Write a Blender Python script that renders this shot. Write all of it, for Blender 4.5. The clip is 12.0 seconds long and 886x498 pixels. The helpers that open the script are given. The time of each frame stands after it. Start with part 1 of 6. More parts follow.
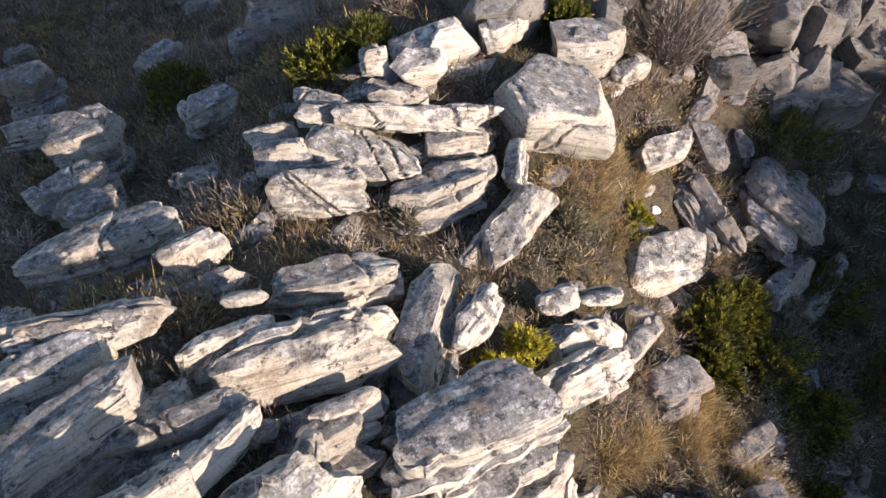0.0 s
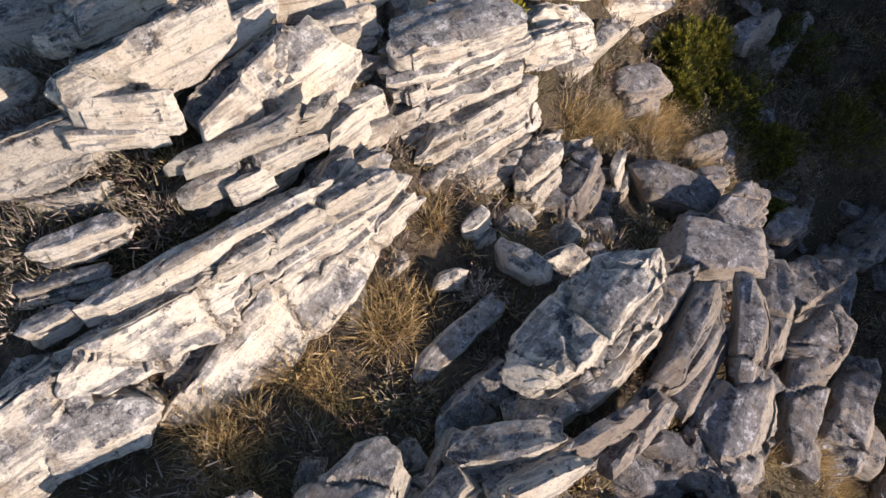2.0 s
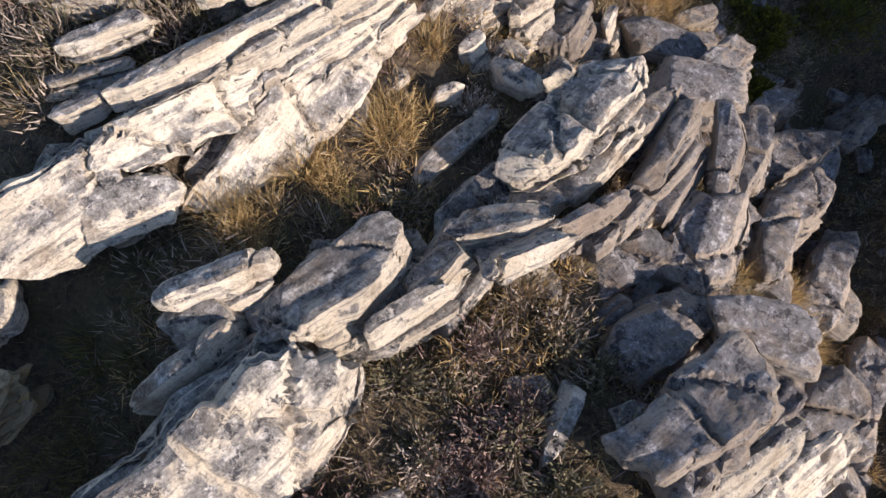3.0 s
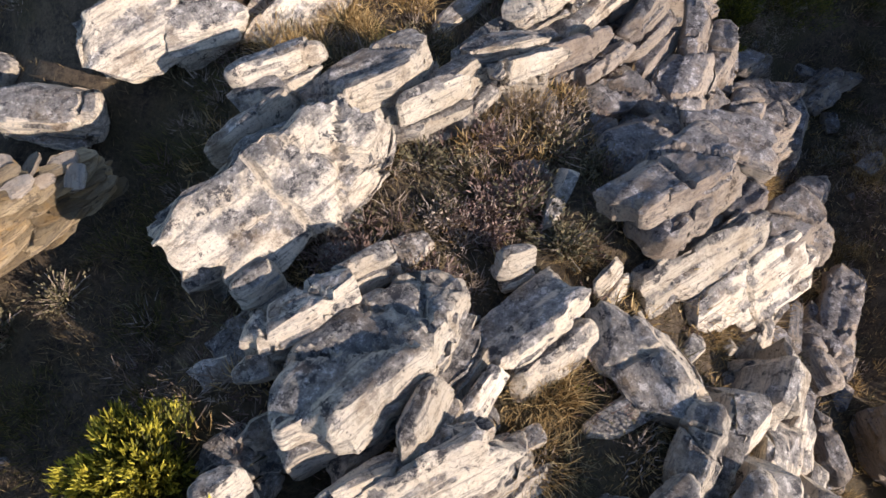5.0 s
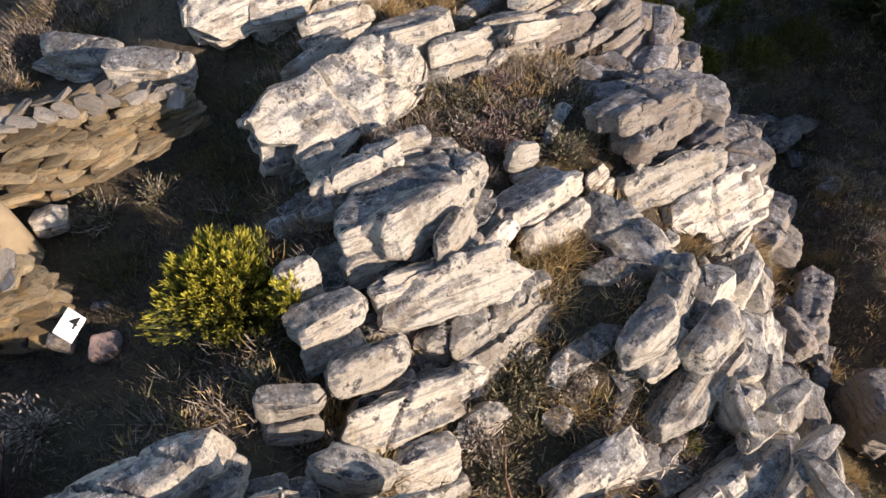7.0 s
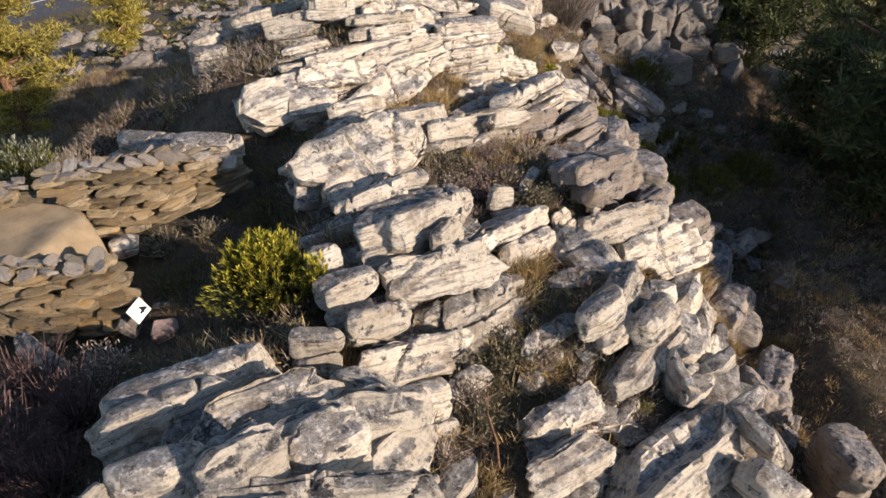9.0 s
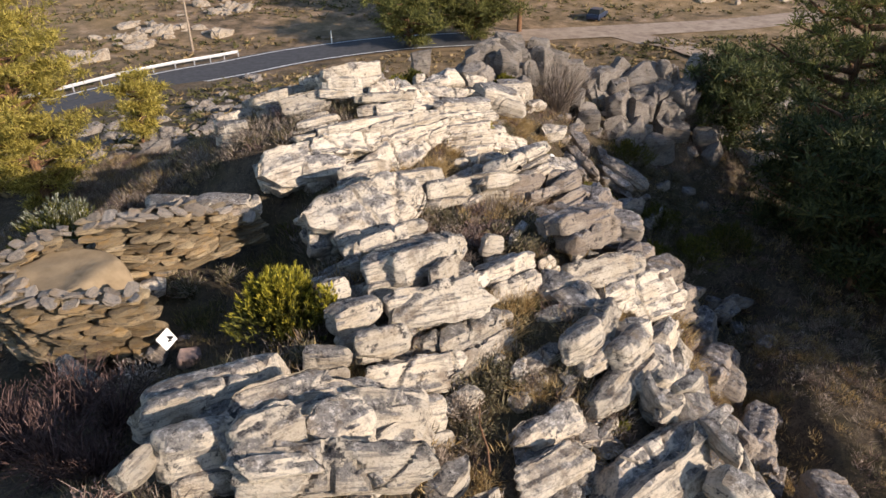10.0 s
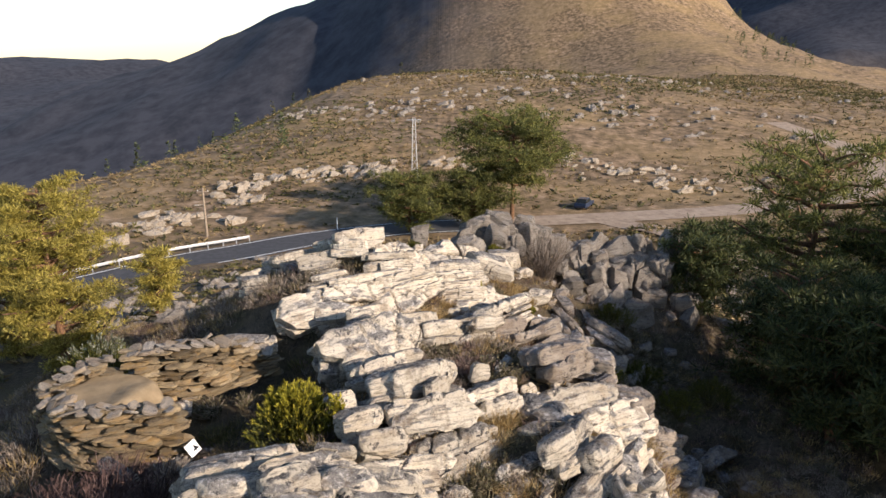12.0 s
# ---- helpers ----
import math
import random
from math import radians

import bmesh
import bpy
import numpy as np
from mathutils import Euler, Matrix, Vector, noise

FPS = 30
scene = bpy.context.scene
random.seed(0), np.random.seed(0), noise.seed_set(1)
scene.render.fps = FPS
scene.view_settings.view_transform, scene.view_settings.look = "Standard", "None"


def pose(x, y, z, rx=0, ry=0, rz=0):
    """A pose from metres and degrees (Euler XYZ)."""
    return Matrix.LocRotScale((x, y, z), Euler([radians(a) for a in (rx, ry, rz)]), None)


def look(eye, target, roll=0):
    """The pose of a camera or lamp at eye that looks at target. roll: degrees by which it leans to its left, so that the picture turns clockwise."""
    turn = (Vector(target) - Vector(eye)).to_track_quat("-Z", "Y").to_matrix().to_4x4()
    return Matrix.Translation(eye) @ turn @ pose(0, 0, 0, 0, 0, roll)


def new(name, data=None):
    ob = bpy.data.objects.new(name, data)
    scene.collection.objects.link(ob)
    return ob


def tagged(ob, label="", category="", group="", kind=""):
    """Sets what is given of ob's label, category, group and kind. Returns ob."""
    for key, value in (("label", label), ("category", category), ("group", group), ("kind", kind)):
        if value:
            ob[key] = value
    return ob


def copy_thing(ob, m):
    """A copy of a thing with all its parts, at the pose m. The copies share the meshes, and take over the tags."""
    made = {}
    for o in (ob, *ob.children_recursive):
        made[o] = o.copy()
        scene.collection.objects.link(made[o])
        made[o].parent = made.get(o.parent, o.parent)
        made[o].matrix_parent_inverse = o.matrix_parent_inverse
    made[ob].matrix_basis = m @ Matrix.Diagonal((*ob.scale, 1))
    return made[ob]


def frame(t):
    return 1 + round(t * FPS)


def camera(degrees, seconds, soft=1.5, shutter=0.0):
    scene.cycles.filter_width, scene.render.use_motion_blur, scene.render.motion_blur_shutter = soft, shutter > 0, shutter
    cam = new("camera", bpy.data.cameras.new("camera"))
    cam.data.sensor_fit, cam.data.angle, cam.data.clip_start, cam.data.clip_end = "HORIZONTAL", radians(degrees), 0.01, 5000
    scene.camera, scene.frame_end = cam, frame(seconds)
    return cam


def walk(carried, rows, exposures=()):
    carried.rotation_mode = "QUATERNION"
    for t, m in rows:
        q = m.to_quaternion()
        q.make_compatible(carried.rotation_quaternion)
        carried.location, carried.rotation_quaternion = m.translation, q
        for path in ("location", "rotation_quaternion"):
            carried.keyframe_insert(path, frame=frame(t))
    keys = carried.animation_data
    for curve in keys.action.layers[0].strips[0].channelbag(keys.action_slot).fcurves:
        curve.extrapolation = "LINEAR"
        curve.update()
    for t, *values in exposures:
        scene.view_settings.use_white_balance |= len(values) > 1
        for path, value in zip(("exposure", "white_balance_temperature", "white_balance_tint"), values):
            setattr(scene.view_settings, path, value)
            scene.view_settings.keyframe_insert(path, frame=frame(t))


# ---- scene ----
cam = camera(65.0, 12.0)
METRES, EYE, TILT, LEAN, TURN = 20.0, 10.0, -58.7, 0.0, 0.0
ROWS = [
    (0.0, 0.0, 0.0, 0.0, -0.0, -0.0, -0.0),
    (0.5, 0.0022, -0.0196, -0.0337, 0.02, -2.1, -0.0),
    (1.0, 0.0048, -0.0421, -0.0691, 0.04, -4.16, 0.0),
    (1.5, 0.0073, -0.0652, -0.1078, 0.02, -6.58, 0.02),
    (2.0, 0.0094, -0.0882, -0.1473, 0.04, -9.43, 0.03),
    (2.5, 0.0108, -0.1115, -0.1858, 0.03, -12.21, 0.04),
    (3.0, 0.0103, -0.1343, -0.2244, 0.02, -13.06, 0.02),
    (5.0, 0.0001, -0.2298, -0.379, 0.01, -5.75, -0.07),
    (5.5, -0.0065, -0.2563, -0.4189, 0.03, -3.23, -0.1),
    (6.0, -0.011, -0.2795, -0.4585, 0.01, -0.84, -0.15),
    (6.5, -0.015, -0.3034, -0.4959, 0.02, 2.04, -0.2),
    (8.5, -0.0119, -0.3889, -0.6392, 0.11, 16.11, -0.14),
    (9.0, -0.0093, -0.4112, -0.6758, 0.16, 20.0, -0.1),
    (9.5, -0.0073, -0.4331, -0.7107, 0.2, 23.82, -0.09),
    (10.0, -0.0057, -0.4545, -0.7436, 0.24, 27.63, -0.09),
    (10.5, -0.0032, -0.4719, -0.7736, 0.24, 31.41, -0.1),
    (11.0, -0.0007, -0.4879, -0.7996, 0.25, 35.24, -0.11),
    (11.5, 0.001, -0.5034, -0.8261, 0.29, 39.0, -0.1),
    (12.0, 0.0014, -0.5176, -0.8531, 0.3, 42.9, 0.06),
]
EYES = [(t, pose(0, 0, EYE, TILT, LEAN, TURN) @ pose(METRES * x, METRES * y, METRES * z, 90 + pitch, roll, yaw)) for t, x, y, z, yaw, pitch, roll in ROWS]
walk(cam, EYES, [(0.0, 1.28, 6050, 18), (1.5, 0.99, 6050, 18), (3.0, 1.05, 6050, 18), (6.5, 1.03, 6200, 17), (9.0, 0.8, 6350, 16), (12.0, 0.7, 6350, 15)])

# ---- world, sun ----
SUN_ELEV, SUN_AZ = 22.5, -30.0      # degrees above the horizon; degrees from +x towards +y
world = bpy.data.worlds.new("sky")
scene.world = world
world.use_nodes = True
wn = world.node_tree.nodes
sky = wn.new("ShaderNodeTexSky")
sky.sky_type, sky.sun_disc = 'NISHITA', False
sky.sun_elevation, sky.sun_rotation = radians(SUN_ELEV), radians(90 - SUN_AZ)
sky.dust_density = 0.25
world.node_tree.links.new(sky.outputs[0], wn["Background"].inputs[0])
wn["Background"].inputs[1].default_value = 0.116
sun = new("sun", bpy.data.lights.new("sun", 'SUN'))
sun.data.energy, sun.data.angle, sun.data.color = 4.8, radians(0.6), (1.0, 0.855, 0.68)
ca, sa, ce, se = math.cos(radians(SUN_AZ)), math.sin(radians(SUN_AZ)), math.cos(radians(SUN_ELEV)), math.sin(radians(SUN_ELEV))
sun.matrix_world = look((100 * ca * ce, 100 * sa * ce, 100 * se), (0, 0, 0))


# ---- noise on arrays ----
def _hash(i, j, k, seed):
    h = (i * 374761393 + j * 668265263 + k * 2147483647 + seed * 1274126177) & 0xFFFFFFFF
    h = ((h ^ (h >> 13)) * 1274126177) & 0xFFFFFFFF
    h = ((h ^ (h >> 16)) * 2246822519) & 0xFFFFFFFF
    return ((h ^ (h >> 15)) & 0xFFFFFF) / float(0xFFFFFF) * 2 - 1


def vnoise(p, seed=0):
    """Smooth value noise, -1 to 1, at the rows of p."""
    f = np.floor(p)
    i, j, k = f.astype(np.int64).T
    a = p - f
    a = a * a * (3 - 2 * a)
    x, y, z = a.T
    out = 0
    for di in (0, 1):
        for dj in (0, 1):
            for dk in (0, 1):
                out = out + _hash(i + di, j + dj, k + dk, seed) * (x if di else 1 - x) * (y if dj else 1 - y) * (z if dk else 1 - z)
    return out


def fbm(p, seed=0, octaves=3):
    return sum(vnoise(p * 2.03 ** o + o * 7.3, seed + o) / 2 ** o for o in range(octaves))


def smooth(a, b, x):
    s = np.clip((x - a) / (b - a), 0, 1)
    return s * s * (3 - 2 * s)


# ---- the lie of the land ----
HUMP_X = (-9.0, -4.5, -1.2, 2.2, 5.2)
HUMPS = (
    (-16, (2.68, 3.06, 3.64, 0.64, 0.25)),
    (-12, (1.79, 2.47, 2.31, 0.14, 1.33)),
    (-8, (3.12, 2.15, 1.78, 2.90, -0.81)),
    (-4, (2.91, 2.18, 0.83, 3.33, 0.89)),
    (0, (1.49, 3.67, 1.68, 1.76, 0.60)),
    (4, (2.33, 2.11, 2.16, 1.41, -0.24)),
    (8, (1.42, 0.69, 1.35, 1.49, 0.49)),
    (12, (0.44, 0.92, 2.26, 1.59, 2.03)),
)


def far_land(x, y):
    """Height of the land away from the crag: a slope down to the road, the hill over it, mountains."""
    z = -4 - 8 * smooth(6, 58, y) - 5 * smooth(9, 45, x) * (1 - smooth(20, 60, y)) - 3.0 * smooth(8, 45, -x) * (1 - smooth(20, 60, y))
    z = z - 25 * smooth(20, 160, -y) - 30 * smooth(45, 200, np.abs(x)) * (1 - smooth(40, 120, y))
    hill = 13.0 * np.exp(-((x - 25) / 120) ** 2) * smooth(84, 215, y) + 3.0 * np.exp(-(((x + 12) / 30) ** 2 + ((y - 115) / 22) ** 2))
    z = z + hill - 62 * smooth(34, 200, -x + 0.12 * (y - 120)) * smooth(72, 170, y) - 40 * smooth(250, 420, y) * (1 - smooth(-40, 160, x))
    z = z + 260 * np.exp(-(((x - 140) / np.where(x > 140, 128, 480)) ** 2 + ((y - 900) / 420) ** 2)) * smooth(200, 800, y) - 34 * smooth(200, 480, x) * smooth(330, 600, y)
    z = z + 300 * np.exp(-(((x + 40) / 420) ** 2 + ((y - 1650) / 420) ** 2))
    z = z + 130 * np.exp(-(((x + 1300) / 700) ** 2 + ((y - 2300) / 500) ** 2))
    z = z + 520 * np.exp(-(((x - 1500) / 620) ** 2 + ((y - 2400) / 700) ** 2))
    return z


ROCKS = []      # every placed rock: x, y, z of its middle, half its length


def crag(x, y):
    """Height of the crag over the land, without its rocks."""
    z = 0
    for yy, row in HUMPS:
        gy = np.exp(-((y - yy) ** 2) / 18.0)
        for xx, h in zip(HUMP_X, row):
            z = z + h * gy * np.exp(-((x - xx) ** 2) / 13.5)
    return z


ROAD = [(-70, 2), (-50, 22), (-38, 38), (-30.1, 51.4), (-22.7, 57.8), (-15.9, 62.9), (-6, 67.5), (4, 69.5)]
TRACK = [(-10, 67), (4, 70), (20, 73), (32, 75.5), (42, 78.2), (62, 87.5), (78, 105), (84, 125), (80, 150)]


def road_distance(x, y):
    d = np.full(x.shape, 1e9)
    for line in (ROAD, TRACK):
        for (ax, ay), (bx, by) in zip(line, line[1:]):
            f = np.clip(((x - ax) * (bx - ax) + (y - ay) * (by - ay)) / ((bx - ax) ** 2 + (by - ay) ** 2), 0, 1)
            d = np.minimum(d, np.hypot(x - ax - f * (bx - ax), y - ay - f * (by - ay)))
    return d


def ground_z(x, y):
    """Height of the soil: it lies against the rocks that stand in it."""
    x, y = np.atleast_1d(np.asarray(x, float)), np.atleast_1d(np.asarray(y, float))
    base = far_land(x, y) + crag(x, y)
    num, den = np.zeros_like(base), np.full_like(base, 0.12)
    near = (np.abs(x) < 20) & (np.abs(y) < 22)
    xn, yn = x[near], y[near]
    n2, d2 = num[near], den[near]
    R = np.array(ROCKS).reshape(-1, 4)
    for s in range(0, len(xn), 2000):
        w = np.exp(-((xn[s:s + 2000, None] - R[:, 0]) ** 2 + (yn[s:s + 2000, None] - R[:, 1]) ** 2) / (2 * 0.7 ** 2))
        n2[s:s + 2000] += w @ (R[:, 2] - R[:, 3])
        d2[s:s + 2000] += w.sum(1)
    num[near], den[near] = n2, d2
    p = np.c_[x, y, 0 * x]
    rough = 0.07 * fbm(p * 1.3, 5) + 0.03 * vnoise(p * 5.0, 9)
    rough = rough + (0.5 * fbm(p * 0.11, 21) * smooth(14, 40, np.hypot(x, y)) + 6 * fbm(p * 0.012, 31, 4) * smooth(110, 500, np.hypot(x, y)) + 30 * fbm(p * 0.0045, 41, 4) * smooth(300, 1200, np.hypot(x, y)))
    level = smooth(4.0, 9.0, road_distance(x, y))
    hollow = 0.55 * smooth(-10.5, -7.5, x) * (1 - smooth(-3.3, -2.2, x)) * smooth(-9.6, -8.6, y) * (1 - smooth(-4.6, -3.2, y))
    return base - hollow + num / den + rough * level - 0.12 * (1 - level)


# ---- materials ----
def mat(name, rough=0.8):
    m = bpy.data.materials.new(name)
    m.use_nodes = True
    nt = m.node_tree
    b = nt.nodes["Principled BSDF"]
    b.inputs["Roughness"].default_value = rough
    b.inputs["Specular IOR Level"].default_value = 0.25
    return m, nt, b


def node(nt, kind, **kw):
    n = nt.nodes.new(kind)
    for k, v in kw.items():
        n.inputs[k.replace("_", " ")].default_value = v
    return n


def noise_tex(nt, coord, scale, detail=4.0, rough=0.6, stretch=None):
    if stretch:
        mp = nt.nodes.new("ShaderNodeMapping")
        mp.inputs["Scale"].default_value = stretch
        nt.links.new(coord, mp.inputs["Vector"])
        coord = mp.outputs[0]
    n = node(nt, "ShaderNodeTexNoise", Scale=scale, Detail=detail, Roughness=rough)
    nt.links.new(coord, n.inputs["Vector"])
    return n.outputs["Fac"]


def ramp(nt, fac, *stops):
    r = nt.nodes.new("ShaderNodeValToRGB")
    e = r.color_ramp.elements
    while len(e) < len(stops):
        e.new(0.5)
    for el, (pos, col) in zip(e, stops):
        el.position, el.color = pos, (*col, 1) if len(col) == 3 else col
    nt.links.new(fac, r.inputs[0])
    return r.outputs[0]


def grey(v):
    return (v, v, v)


def mix(nt, fac, a, b, kind='MIX'):
    m = nt.nodes.new("ShaderNodeMix")
    m.data_type, m.blend_type = 'RGBA', kind
    for sock, val in ((m.inputs[0], fac), (m.inputs[6], a), (m.inputs[7], b)):
        if isinstance(val, (int, float)):
            sock.default_value = val
        elif isinstance(val, tuple):
            sock.default_value = (*val, 1)
        else:
            nt.links.new(val, sock)
    return m.outputs[2]


def bump(nt, b, height, strength, dist):
    n = node(nt, "ShaderNodeBump", Strength=strength, Distance=dist)
    nt.links.new(height, n.inputs["Height"])
    nt.links.new(n.outputs[0], b.inputs["Normal"])


def maths(nt, op, a, c):
    n = nt.nodes.new("ShaderNodeMath")
    n.operation = op
    for sock, val in zip(n.inputs, (a, c)):
        if isinstance(val, (int, float)):
            sock.default_value = val
        else:
            nt.links.new(val, sock)
    return n.outputs[0]


def make_rock_material(name, pale, warm, dark, spots=1.0, ochre=0.0, vary=0.35, crust=(0.30, 0.295, 0.29), cover=1.0):
    """Schist: pale fresh faces with fine bedding lines; a grey crust of lichen where it lies open to the sky."""
    m, nt, b = mat(name, 0.9)
    co = nt.nodes.new("ShaderNodeTexCoord").outputs["Object"]
    info = nt.nodes.new("ShaderNodeObjectInfo").outputs["Random"]
    off = nt.nodes.new("ShaderNodeVectorMath")
    off.operation = 'ADD'
    comb = nt.nodes.new("ShaderNodeCombineXYZ")
    for s in comb.inputs:
        nt.links.new(maths(nt, 'MULTIPLY', info, 40.0), s)
    nt.links.new(co, off.inputs[0]), nt.links.new(comb.outputs[0], off.inputs[1])
    co = off.outputs[0]
    big = noise_tex(nt, co, 1.6, 3, 0.6)
    base = ramp(nt, big, (0.32, warm), (0.6, pale))
    beds = noise_tex(nt, co, 1.0, 6, 0.7, (1.0, 1.6, 20.0))
    base = mix(nt, ramp(nt, beds, (0.36, grey(0.5)), (0.45, grey(0.0))), base, tuple(2.0 * v for v in dark))
    grain = noise_tex(nt, co, 1.0, 6, 0.7, (1.3, 15.0, 15.0))
    base = mix(nt, ramp(nt, grain, (0.38, grey(0.6)), (0.48, grey(0.0))), base, tuple(2.0 * v for v in dark))
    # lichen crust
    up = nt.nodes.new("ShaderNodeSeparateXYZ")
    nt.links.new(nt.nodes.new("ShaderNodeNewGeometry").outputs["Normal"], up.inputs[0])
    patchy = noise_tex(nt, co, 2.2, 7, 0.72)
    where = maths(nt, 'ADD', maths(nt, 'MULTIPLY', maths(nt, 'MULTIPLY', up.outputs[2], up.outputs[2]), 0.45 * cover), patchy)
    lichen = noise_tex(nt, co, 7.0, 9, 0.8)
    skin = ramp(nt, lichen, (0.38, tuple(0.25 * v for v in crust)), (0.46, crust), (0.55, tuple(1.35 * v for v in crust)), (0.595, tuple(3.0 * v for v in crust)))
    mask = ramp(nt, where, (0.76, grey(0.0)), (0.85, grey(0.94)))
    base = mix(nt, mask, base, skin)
    spot = noise_tex(nt, co, 4.5, 9, 0.8)
    spread_ = maths(nt, 'ADD', spot, maths(nt, 'MULTIPLY', mask, 0.045))
    base = mix(nt, ramp(nt, spread_, (0.575, grey(0.0)), (0.615, grey(0.92 * spots))), base, dark)
    stain = noise_tex(nt, co, 1.3, 8, 0.75)
    base = mix(nt, ramp(nt, stain, (0.54, grey(0.0)), (0.63, grey(0.55 * spots))), base, tuple(2.2 * v for v in dark))
    speck = noise_tex(nt, co, 30.0, 6, 0.8)
    base = mix(nt, ramp(nt, speck, (0.55, grey(0.0)), (0.61, grey(0.5))), base, dark)
    base = mix(nt, ramp(nt, speck, (0.37, grey(0.5)), (0.43, grey(0.0))), base, tuple(min(0.8, 1.1 * v) for v in pale))
    if ochre:
        rust = noise_tex(nt, co, 2.6, 4, 0.65)
        base = mix(nt, ramp(nt, rust, (0.52, grey(0.0)), (0.68, grey(ochre))), base, (0.38, 0.24, 0.09))
    hsv = node(nt, "ShaderNodeHueSaturation")
    nt.links.new(base, hsv.inputs["Color"])
    nt.links.new(maths(nt, 'ADD', maths(nt, 'MULTIPLY', info, vary), 1.0 - 0.5 * vary), hsv.inputs["Value"])
    nt.links.new(hsv.outputs[0], b.inputs["Base Color"])
    fine = noise_tex(nt, co, 30.0, 8, 0.75)
    h = maths(nt, 'ADD', maths(nt, 'ADD', maths(nt, 'MULTIPLY', beds, 0.7), maths(nt, 'MULTIPLY', grain, 0.55)), maths(nt, 'ADD', maths(nt, 'MULTIPLY', fine, 0.5), maths(nt, 'MULTIPLY', lichen, 0.4)))
    bump(nt, b, h, 1.0, 0.09)
    return m


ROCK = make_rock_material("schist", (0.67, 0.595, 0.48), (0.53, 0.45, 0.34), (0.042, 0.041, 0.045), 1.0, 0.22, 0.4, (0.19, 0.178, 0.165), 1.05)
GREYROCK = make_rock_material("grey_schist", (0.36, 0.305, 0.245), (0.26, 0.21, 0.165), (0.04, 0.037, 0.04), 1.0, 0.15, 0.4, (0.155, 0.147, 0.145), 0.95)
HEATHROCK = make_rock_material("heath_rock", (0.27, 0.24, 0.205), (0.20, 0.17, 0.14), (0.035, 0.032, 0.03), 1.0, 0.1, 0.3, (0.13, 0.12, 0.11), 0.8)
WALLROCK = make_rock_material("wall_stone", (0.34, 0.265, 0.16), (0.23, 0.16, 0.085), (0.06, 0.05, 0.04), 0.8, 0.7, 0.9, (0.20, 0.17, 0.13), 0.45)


def make_ground():
    m, nt, b = mat("heath_soil", 0.95)
    geo = nt.nodes.new("ShaderNodeNewGeometry")
    co = geo.outputs["Position"]
    n1 = noise_tex(nt, co, 0.5, 5, 0.65)
    n2 = noise_tex(nt, co, 4.0, 6, 0.7)
    soil = ramp(nt, n2, (0.35, (0.035, 0.027, 0.019)), (0.5, (0.075, 0.056, 0.038)), (0.68, (0.15, 0.115, 0.075)))
    moss = ramp(nt, noise_tex(nt, co, 14.0, 9, 0.85), (0.38, (0.028, 0.025, 0.013)), (0.62, (0.115, 0.092, 0.045)))
    n3 = noise_tex(nt, co, 17.0, 9, 0.85)
    soil = mix(nt, ramp(nt, n3, (0.50, grey(0.0)), (0.60, grey(0.75))), soil, (0.17, 0.13, 0.08))
    soil = mix(nt, ramp(nt, n3, (0.36, grey(0.9)), (0.46, grey(0.0))), soil, (0.018, 0.014, 0.010))
    near = mix(nt, ramp(nt, n1, (0.48, grey(0.0)), (0.6, grey(0.8))), soil, moss)
    f1 = noise_tex(nt, co, 0.035, 6, 0.62)
    f2 = noise_tex(nt, co, 0.35, 6, 0.75)
    heath = ramp(nt, f2, (0.36, (0.06, 0.045, 0.024)), (0.48, (0.155, 0.107, 0.06)), (0.60, (0.30, 0.205, 0.125)), (0.74, (0.42, 0.34, 0.26)))
    heath = mix(nt, ramp(nt, f1, (0.46, grey(0.0)), (0.60, grey(0.45))), heath, (0.32, 0.22, 0.10))
    sep = nt.nodes.new("ShaderNodeSeparateXYZ")
    nt.links.new(co, sep.inputs[0])
    ly = nt.nodes.new("ShaderNodeMapRange")
    ly.inputs[1].default_value, ly.inputs[2].default_value = 40.0, 72.0
    nt.links.new(sep.outputs[1], ly.inputs[0])
    col = mix(nt, ly.outputs[0], near, heath)
    # far mountains: woods, with shade and blue distance haze put into their colour
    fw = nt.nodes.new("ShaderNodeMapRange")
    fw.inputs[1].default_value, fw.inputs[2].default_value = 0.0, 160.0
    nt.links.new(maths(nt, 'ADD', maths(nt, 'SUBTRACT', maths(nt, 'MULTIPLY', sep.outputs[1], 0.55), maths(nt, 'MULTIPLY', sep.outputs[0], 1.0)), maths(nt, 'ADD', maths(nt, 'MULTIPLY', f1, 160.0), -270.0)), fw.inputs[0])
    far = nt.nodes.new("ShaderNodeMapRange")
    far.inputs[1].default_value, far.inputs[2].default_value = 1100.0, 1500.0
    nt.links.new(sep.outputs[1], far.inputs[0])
    wood_shade = ramp(nt, noise_tex(nt, co, 0.05, 6, 0.7), (0.35, (0.020, 0.023, 0.032)), (0.6, (0.05, 0.052, 0.064)))
    col = mix(nt, maths(nt, 'MAXIMUM', fw.outputs[0], far.outputs[0]), col, wood_shade)
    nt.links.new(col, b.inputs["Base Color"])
    bump(nt, b, maths(nt, 'ADD', n2, noise_tex(nt, co, 25.0, 5, 0.8)), 0.8, 0.06)
    return m


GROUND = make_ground()


